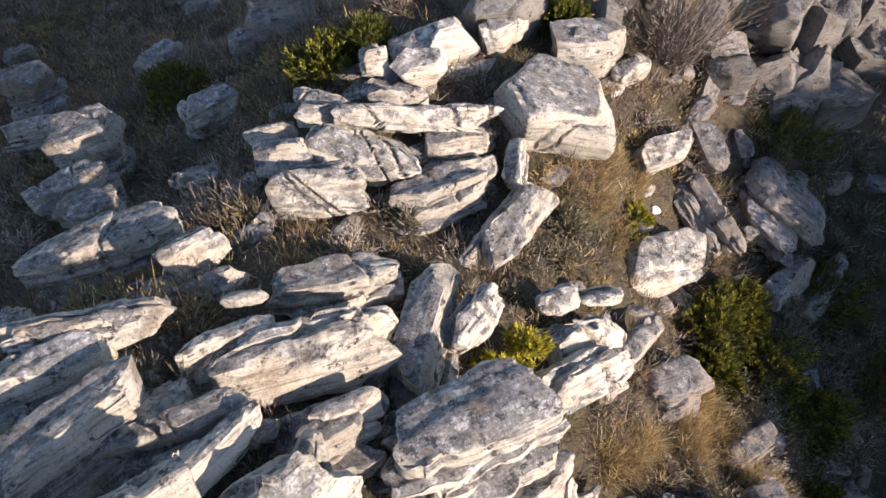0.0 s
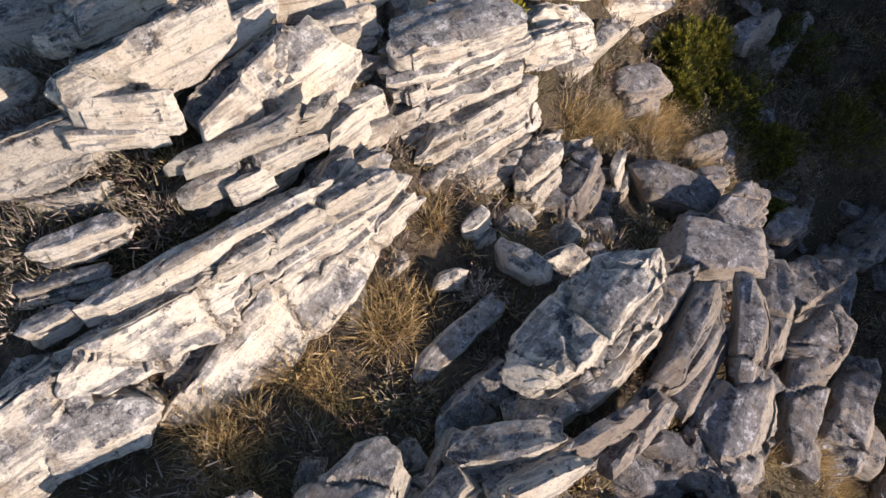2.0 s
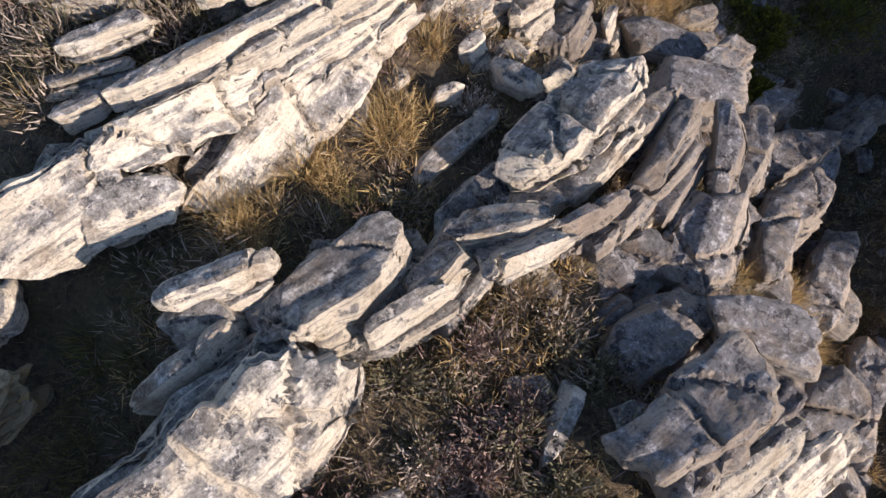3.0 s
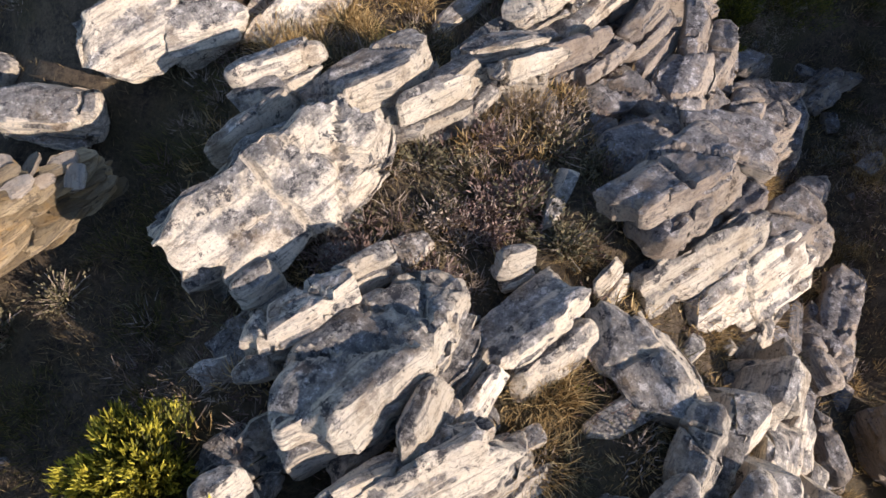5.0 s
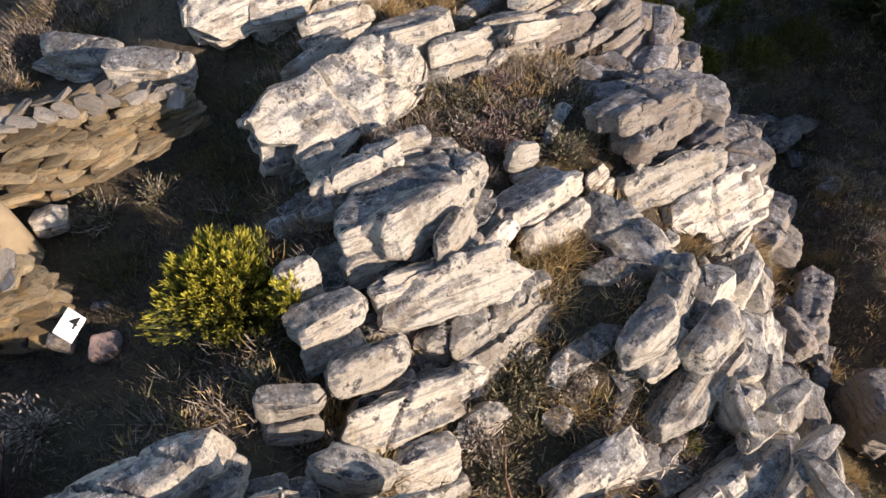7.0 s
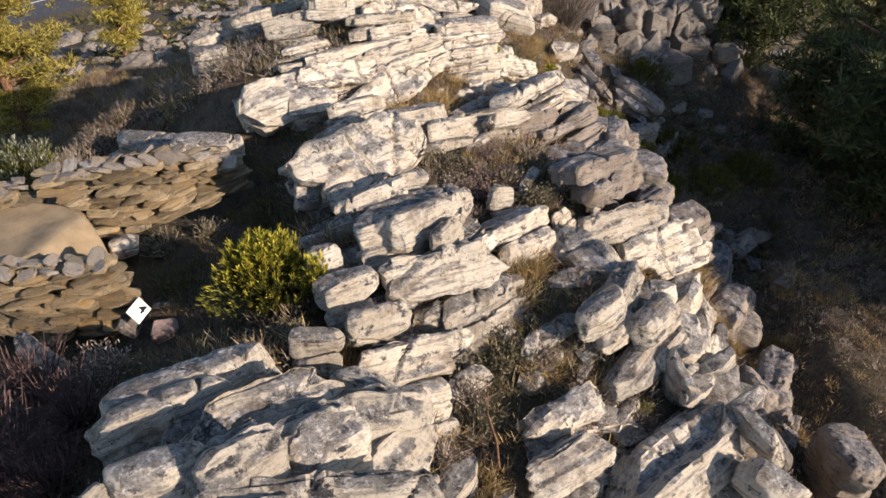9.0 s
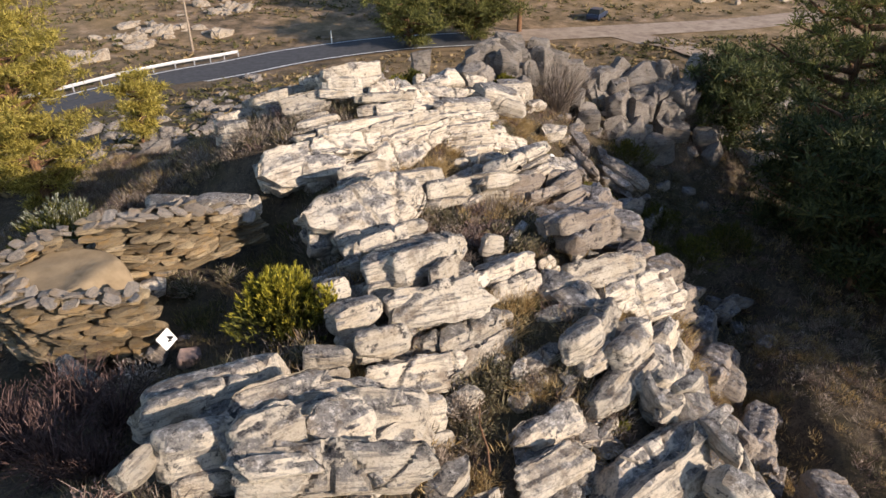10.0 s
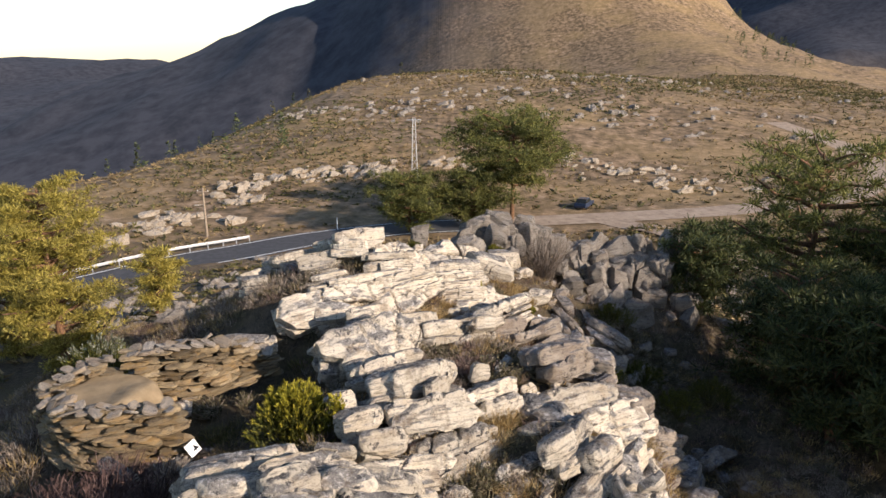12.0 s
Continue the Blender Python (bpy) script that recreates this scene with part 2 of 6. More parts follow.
def leaf_material(name, a, c, d, rough=0.7, through_light=0.3):
    m, nt, b = mat(name, rough)
    rnd = nt.nodes.new("ShaderNodeNewGeometry").outputs["Random Per Island"]
    col = ramp(nt, rnd, (0.0, a), (0.55, c), (1.0, d))
    info = nt.nodes.new("ShaderNodeObjectInfo").outputs["Random"]
    hsv = node(nt, "ShaderNodeHueSaturation")
    nt.links.new(col, hsv.inputs["Color"])
    nt.links.new(maths(nt, 'ADD', maths(nt, 'MULTIPLY', info, 0.4), 0.8), hsv.inputs["Value"])
    nt.links.new(hsv.outputs[0], b.inputs["Base Color"])
    if through_light:
        tr = nt.nodes.new("ShaderNodeBsdfTranslucent")
        nt.links.new(hsv.outputs[0], tr.inputs[0])
        mx = nt.nodes.new("ShaderNodeMixShader")
        mx.inputs[0].default_value = through_light
        out = nt.nodes["Material Output"]
        nt.links.new(b.outputs[0], mx.inputs[1]), nt.links.new(tr.outputs[0], mx.inputs[2])
        nt.links.new(mx.outputs[0], out.inputs[0])
    return m


HEATHER = leaf_material("heather_twig", (0.105, 0.083, 0.066), (0.25, 0.20, 0.157), (0.42, 0.345, 0.275), 0.85, 0.15)
HEATHGREEN = leaf_material("heather_leaf", (0.05, 0.048, 0.026), (0.125, 0.11, 0.06), (0.25, 0.205, 0.12), 0.85, 0.15)
STRAW = leaf_material("dry_grass", (0.16, 0.10, 0.042), (0.36, 0.25, 0.105), (0.58, 0.44, 0.22), 0.7, 0.3)
GREENGRASS = leaf_material("short_grass", (0.05, 0.055, 0.015), (0.13, 0.12, 0.035), (0.26, 0.20, 0.08), 0.75, 0.25)
BROOM = leaf_material("broom_leaf", (0.05, 0.06, 0.012), (0.17, 0.16, 0.022), (0.38, 0.32, 0.04), 0.6, 0.3)
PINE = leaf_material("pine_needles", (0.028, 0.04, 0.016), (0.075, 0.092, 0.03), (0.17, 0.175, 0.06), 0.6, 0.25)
# two brighter copies of the needles, with sunlight put into the colour
GOLDPINE = leaf_material("sun_painted_yellow_needles", (0.10, 0.09, 0.02), (0.31, 0.255, 0.05), (0.55, 0.45, 0.11), 0.6, 0.35)
SUNPINE = leaf_material("sun_painted_green_needles", (0.045, 0.055, 0.018), (0.125, 0.13, 0.035), (0.27, 0.255, 0.07), 0.6, 0.3)


def bark_material():
    m, nt, b = mat("pine_bark", 0.95)
    co = nt.nodes.new("ShaderNodeTexCoord").outputs["Object"]
    n = noise_tex(nt, co, 6.0, 6, 0.7, (3, 3, 0.7))
    nt.links.new(ramp(nt, n, (0.35, (0.05, 0.032, 0.022)), (0.65, (0.26, 0.14, 0.075))), b.inputs["Base Color"])
    bump(nt, b, n, 0.8, 0.03)
    return m


BARK = bark_material()


# ---- meshes ----
def mesh_from(name, verts, faces, material, shade=True):
    me = bpy.data.meshes.new(name)
    me.from_pydata(np.asarray(verts).tolist(), [], faces.tolist() if isinstance(faces, np.ndarray) else faces)
    me.materials.append(material)
    if shade:
        me.polygons.foreach_set("use_smooth", [True] * len(me.polygons))
    me.update()
    return me


LATTICES = {}


def lattice(nu, nv, nw):
    """The box lattice of that many steps, kept once made."""
    if (nu, nv, nw) not in LATTICES:
        LATTICES[nu, nv, nw] = make_lattice(nu, nv, nw)
    return LATTICES[nu, nv, nw]


def make_lattice(nu, nv, nw):
    """The points and quads of a box's six faces, as whole steps, each point once."""
    index, pts, quads = {}, [], []

    def at(i, j, k):
        key = (i, j, k)
        if key not in index:
            index[key] = len(pts)
            pts.append(key)
        return index[key]
    for i in range(nu):
        for j in range(nv):
            quads.append((at(i, j, 0), at(i, j + 1, 0), at(i + 1, j + 1, 0), at(i + 1, j, 0)))
            quads.append((at(i, j, nw), at(i + 1, j, nw), at(i + 1, j + 1, nw), at(i, j + 1, nw)))
    for i in range(nu):
        for k in range(nw):
            quads.append((at(i, 0, k), at(i + 1, 0, k), at(i + 1, 0, k + 1), at(i, 0, k + 1)))
            quads.append((at(i, nv, k), at(i, nv, k + 1), at(i + 1, nv, k + 1), at(i + 1, nv, k)))
    for j in range(nv):
        for k in range(nw):
            quads.append((at(0, j, k), at(0, j, k + 1), at(0, j + 1, k + 1), at(0, j + 1, k)))
            quads.append((at(nu, j, k), at(nu, j + 1, k), at(nu, j + 1, k + 1), at(nu, j, k + 1)))
    return np.array(pts, float) / (nu, nv, nw) * 2 - 1, np.array(quads)


def outline(L, W, rng, pointed):
    """The half-planes of a slab's plan: two long sides, and ends broken off aslant."""
    planes = [((0, 1), W / 2), ((0, -1), W / 2)]
    for end in (-1, 1):
        skew = rng.uniform(-0.45, 0.45)
        planes.append(((end * math.cos(skew), math.sin(skew)), L / 2 * rng.uniform(0.93, 1.0)))
        for side in (-1, 1):
            ang = rng.uniform(0.5, 1.25)
            n = np.array((end * math.cos(ang), side * math.sin(ang)))
            reach = abs(n[0]) * L / 2 + abs(n[1]) * W / 2
            planes.append((n, reach * rng.uniform(1.0 - 0.36 * pointed, 0.97)))
    for side in (-1, 1):
        ang = rng.uniform(-0.16, 0.16)
        planes.append(((math.sin(ang), side * math.cos(ang)), W / 2 * rng.uniform(0.86, 1.0) + abs(math.sin(ang)) * L * 0.22))
    return planes


def sheet(L, W, H, rng, seed, step, ledges=0.03, pointed=1.0, chops=5, worn=0.12):
    """The points and quads of one flat-bedded plate of schist, L by W by H: a broken outline,
    stepped edges where the beds end, and long shallow ledges over its faces."""
    nu, nv, nw = max(5, int(round(L / step))), max(4, int(round(W / step))), int(np.clip(round(H / 0.035), 4, 9))
    p, quads = lattice(nu, nv, nw)
    m = np.abs(p[:, :2]).max(1)
    u = p[:, :2] / np.maximum(m, 1e-9)[:, None] * (L / 2, W / 2)
    s = np.full(len(p), 9.0)
    for (nx, ny), d in outline(L, W, rng, pointed):
        along = u @ np.array((nx, ny))
        s = np.minimum(s, np.where(along > 1e-6, d / np.maximum(along, 1e-6), 9.0))
    s = np.minimum(s, 1.0)
    turn = np.c_[p[:, :2] / np.maximum(m, 1e-9)[:, None] * (1.0 + 1.2 * L, 1.0 + 1.2 * W) * 0.9, 0 * m + seed % 89]
    s = s * (1 + (0.11 * vnoise(turn, seed + 31) + 0.06 * vnoise(turn * 2.7, seed + 32) - 0.03) * m)
    q = np.c_[u * (m * s)[:, None], p[:, 2] * H / 2]
    wedge = rng.uniform(-0.35, 0.35) * q[:, 0] / L + rng.uniform(-0.25, 0.25) * q[:, 1] / W
    q[:, 2] *= 1 + wedge
    # worn edges
    q[:, 2] -= np.sign(q[:, 2]) * worn * H * np.clip(m, 0, 1) ** 9 * np.abs(p[:, 2])
    rim = m > 0.999
    # the beds end unevenly along the rim
    level = np.round(q[:, 2] / 0.085) if H > 0.12 else np.round(q[:, 2] / 0.035)
    back = vnoise(np.c_[q[:, 0] * 1.1, q[:, 1] * 1.1, level * 3.7 + seed % 97], seed) * 0.5 + 0.35 * vnoise(np.c_[q[:, 0] * 3.5, q[:, 1] * 3.5, level * 5.1], seed + 3)
    push = np.where(rim, min(0.095, 0.16 * W) * (back - 0.25), 0)
    length = np.linalg.norm(q[:, :2], axis=1) + 1e-9
    across = np.c_[0.35 * q[:, 0] / length, np.sign(q[:, 1]) * np.minimum(1, np.abs(q[:, 1]) / (0.3 * W))]
    q[:, :2] += across * push[:, None]
    for _ in range(chops):
        n = rng.normal(size=3) * (0.55 / L ** 0.5, 0.7 / W ** 0.5, 0.5 / max(H, 0.1) ** 0.5)
        n /= np.linalg.norm(n)
        d = (q @ n).max() * rng.uniform(0.74, 0.96)
        q -= np.clip(q @ n - d, 0, None)[:, None] * n
    # joints across the plate: the pieces between them stand a little apart
    if L > 1.1:
        for cut in rng.uniform(-0.4, 0.4, rng.randint(0, 3 if L < 2 else 5)) * L:
            d = q[:, 0] + rng.uniform(-1.1, 1.1) * q[:, 1] + rng.uniform(-0.4, 0.4) * q[:, 2] + 0.10 * vnoise(q * 2.5, seed + 5) - cut
            gap = np.exp(-(d / max(0.02, 0.6 * step)) ** 2) * min(0.10, 0.4 * H)
            q[:, 2] -= np.sign(q[:, 2]) * gap
            shift = rng.uniform(-0.05, 0.05, 3) * (0.4, W, 0.7 * H)
            q += np.where((d > 0)[:, None], shift, 0)
    # ledges and hollows along the grain
    f = fbm(np.c_[q[:, 0] * 0.55, q[:, 1] * 2.6, 0 * m + p[:, 2]], seed + 7, 3)
    terr = np.floor(f * 2.6 + 0.35 * vnoise(q * (2.0, 7.0, 1.0), seed + 9)) / 2.6
    flat = np.sign(p[:, 2]) * (np.abs(p[:, 2]) > 0.6)
    q[:, 2] += flat * (ledges * 1.5 * terr + 0.4 * ledges * f)
    fine = 0.010 * fbm(q * (3.0, 9.0, 9.0), seed + 11, 3) + 0.006 * vnoise(q * 19.0, seed + 13)
    q[:, 2] += flat * fine
    q[:, :2] += across * np.where(rim, 1.6 * fine, 0)[:, None]
    return q, quads


def block(L, W, H, rng, seed, step, chops):
    """The points and quads of a weathered boulder: flat broken sides, worn edges, open cracks."""
    nu, nv, nw = (max(4, int(round(s / step))) for s in (L, W, H))
    p, quads = lattice(nu, nv, nw)
    p = p / ((np.abs(p) ** 7.0).sum(1) ** (1 / 7))[:, None]
    half = np.array([L, W, H]) / 2
    q = p * half
    for _ in range(chops):
        n = rng.normal(size=3) * (1 / half) ** 0.5
        n /= np.linalg.norm(n)
        d = np.abs(n * half).sum() * rng.uniform(0.46, 0.80)
        q = q - np.clip(q @ n - d, 0, None)[:, None] * n
    size = (L * W * H) ** (1 / 3)
    out = q / half ** 2
    out /= np.linalg.norm(out, axis=1)[:, None] + 1e-9
    f = fbm(q / max(size, 0.25) * (1.3, 1.5, 2.4), seed, 3)
    lump = 0.05 * size * (0.5 * f + 0.5 * np.floor(f * 2.5) / 2.5)
    crack = np.abs(vnoise(q * (0.9, 1.4, 0.8) / max(size, 0.3), seed + 17))
    lump = lump - min(0.09 * size, 0.10) * np.clip(1 - crack / 0.06, 0, 1)
    lump = lump + 0.014 * fbm(q * 5.0, seed + 11, 3) + 0.007 * vnoise(q * 17.0, seed + 12)
    return q + out * lump[:, None], quads


def rock_mesh(name, L, W, H, seed, material=None, step=0.042, chops=12):
    """A blocky weathered rock of length L, width W, thickness H."""
    st = max(step, math.sqrt(2 * (L * W + L * H + W * H) / 2200.0))
    q, quads = block(L, W, H, np.random.RandomState(seed), seed * 7, st, chops)
    me = mesh_from(name, q, quads, material or ROCK)
    me.set_sharp_from_angle(angle=radians(38))
    return me


def stone_mesh(name, L, W, H, seed, material, step=0.05):
    """A flat stone of one bed."""
    q, quads = sheet(L, W, H, np.random.RandomState(seed), seed * 7, step, 0.008, 0.9, 4)
    me = mesh_from(name, q, quads, material)
    me.set_sharp_from_angle(angle=radians(34))
    return me


def layers(top, L, W, H, seed, material, scarp, worn, step=0.04):
    """The uneven beds of a slab, each a part of it; lower beds come out further at the scarp."""
    rng = np.random.RandomState(seed)
    count = int(np.clip(round(H / (0.36 if worn > 0.2 else 0.25)), 2, 4))
    cut = np.r_[0, np.sort(np.linspace(0, 0.9, count + 1)[1:-1] + rng.uniform(-0.3, 0.2, count - 1) / count), 1]
    for s in range(count):
        h = max((cut[s + 1] - cut[s]) * H, 0.06)
        upper = s == count - 1
        below = count - 1 - s
        l = L * (rng.uniform(0.95, 1.0) if upper else rng.uniform(0.78, 1.0))
        w = W * (rng.uniform(0.92, 1.0) if upper else rng.uniform(0.88, 1.02))
        st = max(step, math.sqrt(2 * (l * w + l * h + w * h) / (1900.0 if upper else 800.0)))
        q, quads = sheet(l, w, h * 1.25, rng, seed * 7 + s, st, 0.042 if scarp else 0.026, 1.0 if upper else 0.7, 6, worn)
        du = rng.uniform(-0.5, 0.5) * (L - l + 0.05 * L)
        dv = (0.05 if scarp else -0.30) * h * below + rng.uniform(-0.03, 0.03) * W
        q = q + (du, dv, (cut[s] + cut[s + 1] - 1) * H / 2)
        if not upper:
            q[:, 2] += 0.04 * q[:, 0] * rng.uniform(-1, 1)
        me = mesh_from("layer", q, quads, material)
        me.set_sharp_from_angle(angle=radians(34))
        ob = new("layer", me)
        ob.parent = top


rock_seed = 100


def set_rock(ob, x, y, z, yaw, pitch, dip, label, bury):
    dip, yaw = dip + 7 * math.sin(rock_seed * 2.7), yaw + 4 * math.sin(rock_seed * 1.9)
    ob.matrix_world = Matrix.Translation((x, y, z)) @ Matrix.Rotation(radians(yaw), 4, 'Z') @ Matrix.Rotation(radians(-pitch), 4, 'Y') @ Matrix.Rotation(radians(dip), 4, 'X')
    ROCKS.append((x, y, z - float(far_land(np.array(x), np.array(y)) + crag(np.array(x), np.array(y))), bury))
    return tagged(ob, label, "rock")


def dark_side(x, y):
    """Where the rock of the crag is darker: its east side and its back."""
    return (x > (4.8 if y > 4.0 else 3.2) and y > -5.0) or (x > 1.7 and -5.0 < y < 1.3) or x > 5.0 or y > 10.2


def slab(x, y, z, L, W, H, yaw, pitch, dip):
    """A bedded slab of schist: its beds dip to the north-west; a steep one shows its sunlit scarp."""
    global rock_seed
    rock_seed += 1
    top = new("schist_rock")
    if dip > 30 and L > 1.3 and -4.2 < y < 4.5 and not dark_side(x, y):
        # the tall scarps of the upper crag
        W, H, dip = 1.24 * W, 1.2 * H, dip + 5
        x, y, z = x + 0.13 * W * math.sin(radians(yaw)), y - 0.13 * W * math.cos(radians(yaw)), z - 0.13 * W
    if dip < 30:
        z, H = z - 0.26 * H, 1.55 * H
        dip = min(dip - 7, -14) if not dark_side(x, y) else dip
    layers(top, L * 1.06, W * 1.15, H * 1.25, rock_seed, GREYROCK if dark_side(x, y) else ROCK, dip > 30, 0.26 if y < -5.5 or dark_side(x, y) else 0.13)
    label = "long bedded slab of pale lichen-covered schist on the crag" if L > 1.6 else "split slab of pale grey schist in the heather"
    return set_rock(top, x, y, z - 0.1 * H, yaw, pitch, dip, label, 0.16 + 0.36 * H + (0.38 * W * math.sin(radians(dip)) if dip > 38 and not dark_side(x, y) else 0))


def boulder(x, y, z, L, W, H, yaw, pitch, dip):
    """A worn, blocky boulder."""
    global rock_seed
    rock_seed += 1
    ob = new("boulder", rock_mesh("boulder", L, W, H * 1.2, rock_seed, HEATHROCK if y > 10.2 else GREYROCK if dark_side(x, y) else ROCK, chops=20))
    label = "big rounded boulder with white and dark lichen" if L > 1.6 else "blocky grey boulder with lichen on the slope"
    return set_rock(ob, x, y, z - 0.08 * H, yaw, pitch, dip, label, 0.12 + 0.25 * H)


# ---- rocks of the crag ----
boulder(1.86, 8.31, 1.33, 2.41, 1.70, 1.10, 16, -17, 5)
boulder(2.18, 7.45, 1.24, 1.66, 0.53, 0.57, 6, -18, 8)
boulder(-0.13, 9.24, 1.66, 1.82, 0.98, 1.10, 28, -7, 8)
boulder(-0.37, 8.46, 1.87, 1.32, 0.49, 0.53, 12, -4, 8)
slab(-1.13, 8.55, 1.89, 0.51, 0.47, 0.33, 24, -1, 42)
boulder(1.00, 9.59, 1.56, 1.28, 0.47, 0.51, 42, -7, 8)
slab(-0.78, 7.72, 1.92, 1.01, 0.34, 0.26, -3, -4, 48)
slab(-0.60, 7.45, 1.76, 3.16, 0.43, 0.31, 7, -6, 42)
slab(-1.97, 7.84, 1.70, 1.06, 0.29, 0.26, -22, 7, 48)
slab(0.19, 7.12, 1.52, 1.04, 0.40, 0.28, 12, -6, -14)
slab(-1.12, 6.63, 1.81, 1.73, 0.67, 0.48, -12, -4, 42)
slab(-2.35, 6.44, 1.97, 0.91, 0.53, 0.37, 6, 1, 42)
slab(-2.70, 7.14, 1.67, 0.76, 0.32, 0.26, 5, 10, 42)
slab(-1.78, 5.74, 2.09, 1.33, 0.67, 0.34, 4, -1, 48)
slab(-0.07, 6.06, 1.67, 1.85, 0.51, 0.34, 37, -9, -14)
slab(0.36, 6.58, 1.43, 1.00, 0.43, 0.30, 23, -8, 42)
slab(1.14, 6.85, 1.38, 0.98, 0.29, 0.26, 78, 1, -14)
slab(1.01, 5.64, 1.43, 2.06, 0.56, 0.39, 60, -7, 42)
slab(-6.53, 8.41, -0.03, 1.27, 1.05, 0.75, 14, 8, -8)
slab(-8.47, 9.73, -1.26, 2.07, 0.52, 0.37, -9, 16, -8)
slab(-6.25, 6.96, 0.49, 1.38, 0.68, 0.47, 47, -4, -8)
slab(-5.40, 6.05, 1.01, 1.07, 0.74, 0.52, 6, 11, -8)
slab(-4.51, 4.78, 2.00, 2.02, 0.84, 0.60, 15, 2, -8)
slab(-3.10, 4.42, 2.63, 0.85, 0.49, 0.35, 41, -14, 42)
slab(-3.83, 6.57, 1.38, 0.86, 0.27, 0.26, 15, 11, 42)
boulder(4.04, 8.27, -0.12, 1.86, 0.54, 0.58, 26, -10, 8)
boulder(5.24, 9.02, -0.73, 1.27, 0.52, 0.56, 106, 12, 8)
slab(5.07, 7.67, -1.19, 2.15, 0.87, 0.59, 126, 17, 50)
slab(7.04, 8.43, -2.00, 2.07, 1.85, 0.56, -43, -18, -35)
boulder(3.94, 6.30, -0.89, 2.29, 0.99, 0.81, 18, -14, 15)
boulder(6.41, 7.72, -1.98, 0.88, 0.39, 0.42, 13, -17, 8)
boulder(6.98, 6.75, -2.61, 2.13, 0.59, 0.63, 39, -14, 8)
boulder(8.23, 7.16, -3.38, 2.03, 0.71, 0.76, 45, -7, 8)
boulder(5.53, 10.44, -0.59, 2.17, 0.54, 0.58, 64, -3, 8)
boulder(7.54, 12.68, -2.15, 3.21, 0.70, 0.75, 42, -16, 8)
boulder(3.50, 9.73, 0.51, 1.15, 0.45, 0.49, 34, -14, 8)
boulder(4.10, 11.66, -0.44, 1.83, 0.88, 0.95, 18, -13, 8)
boulder(10.79, 14.03, -3.91, 2.33, 1.88, 1.10, -32, -15, 8)
boulder(6.62, 14.16, -2.33, 2.72, 1.21, 1.10, 26, -19, 8)
boulder(7.77, 11.07, -2.00, 2.96, 0.87, 0.93, 31, -16, 8)
slab(-3.54, 12.41, -0.42, 1.47, 1.22, 0.87, -6, 15, 42)
slab(-6.39, 11.83, -1.33, 1.15, 0.66, 0.47, 64, -7, -8)
slab(-4.24, 11.31, -0.26, 0.60, 0.50, 0.35, 33, 5, -8)
slab(-10.12, 12.36, -2.64, 1.62, 1.04, 0.74, -9, 15, -8)
slab(-4.31, 8.94, 0.32, 1.11, 0.53, 0.38, 35, 5, -8)
boulder(5.20, 9.66, -0.52, 1.35, 0.34, 0.37, 44, -10, 8)
slab(-1.35, 3.99, 2.59, 1.71, 0.51, 0.35, 22, -15, -14)
slab(-2.20, 3.50, 3.22, 0.52, 0.14, 0.26, 21, -13, 42)
slab(-1.54, 2.89, 3.25, 2.09, 0.56, 0.28, 21, -12, 48)
slab(-2.24, 2.85, 3.35, 1.16, 0.24, 0.26, 30, -12, -14)
slab(-3.76, 2.30, 3.64, 1.33, 0.39, 0.49, 34, -10, -14)
slab(-3.71, 3.00, 3.58, 1.80, 0.34, 0.26, 19, -7, 42)
slab(-3.17, 1.61, 3.90, 1.89, 0.49, 0.61, 47, -16, -14)
slab(-2.37, 1.90, 3.68, 1.45, 0.27, 0.34, 29, -14, -14)
slab(-2.75, 0.80, 4.45, 2.00, 0.56, 0.28, 42, -4, 48)
slab(-2.31, 1.34, 4.00, 1.89, 0.26, 0.26, 52, -17, 48)
slab(-1.68, 0.78, 3.90, 2.19, 1.06, 0.32, 52, -14, 48)
slab(-2.79, 0.17, 4.44, 1.21, 0.17, 0.26, 7, -1, -14)
slab(-0.18, 3.58, 2.39, 2.27, 0.47, 0.40, 76, -19, -14)
slab(0.35, 3.70, 2.29, 1.11, 0.41, 0.29, 56, -19, 42)
slab(0.28, 2.12, 3.04, 1.78, 0.83, 0.46, 29, -3, -14)
slab(0.32, 1.66, 2.71, 2.05, 0.43, 0.54, 31, -4, -14)
slab(0.56, 1.21, 2.32, 2.19, 0.46, 0.59, 33, -7, -14)
slab(1.92, 3.97, 1.25, 1.34, 0.54, 0.27, 26, -19, 48)
slab(1.81, 3.31, 1.57, 1.47, 0.43, 0.26, 36, -18, 48)
boulder(2.86, 4.15, 0.44, 1.99, 0.41, 0.44, 47, -15, 8)
slab(1.52, 4.33, 1.51, 0.71, 0.31, 0.26, 28, -19, 42)
slab(2.29, 4.72, 0.95, 0.83, 0.17, 0.26, 22, -19, 42)
slab(-0.74, 0.92, 3.22, 0.74, 0.27, 0.32, 39, -17, -14)
slab(-0.85, 0.45, 3.45, 0.62, 0.15, 0.26, 48, -13, -14)
slab(2.09, 0.99, 1.11, 1.57, 0.49, 0.61, 66, -14, -14)
slab(2.87, 1.61, 0.59, 0.76, 0.17, 0.26, 67, -17, -14)
slab(1.44, 0.93, 1.82, 1.12, 0.31, 0.37, 46, -15, -14)
slab(3.79, 1.42, 0.15, 1.71, 0.72, 0.46, -12, -7, -4)
slab(4.54, 0.94, 0.41, 1.56, 0.58, 0.37, 48, -18, -4)
slab(4.79, 2.18, -0.78, 0.80, 0.43, 0.27, 17, -17, -4)
slab(5.01, 3.16, -1.37, 1.51, 0.41, 0.26, 35, -19, -4)
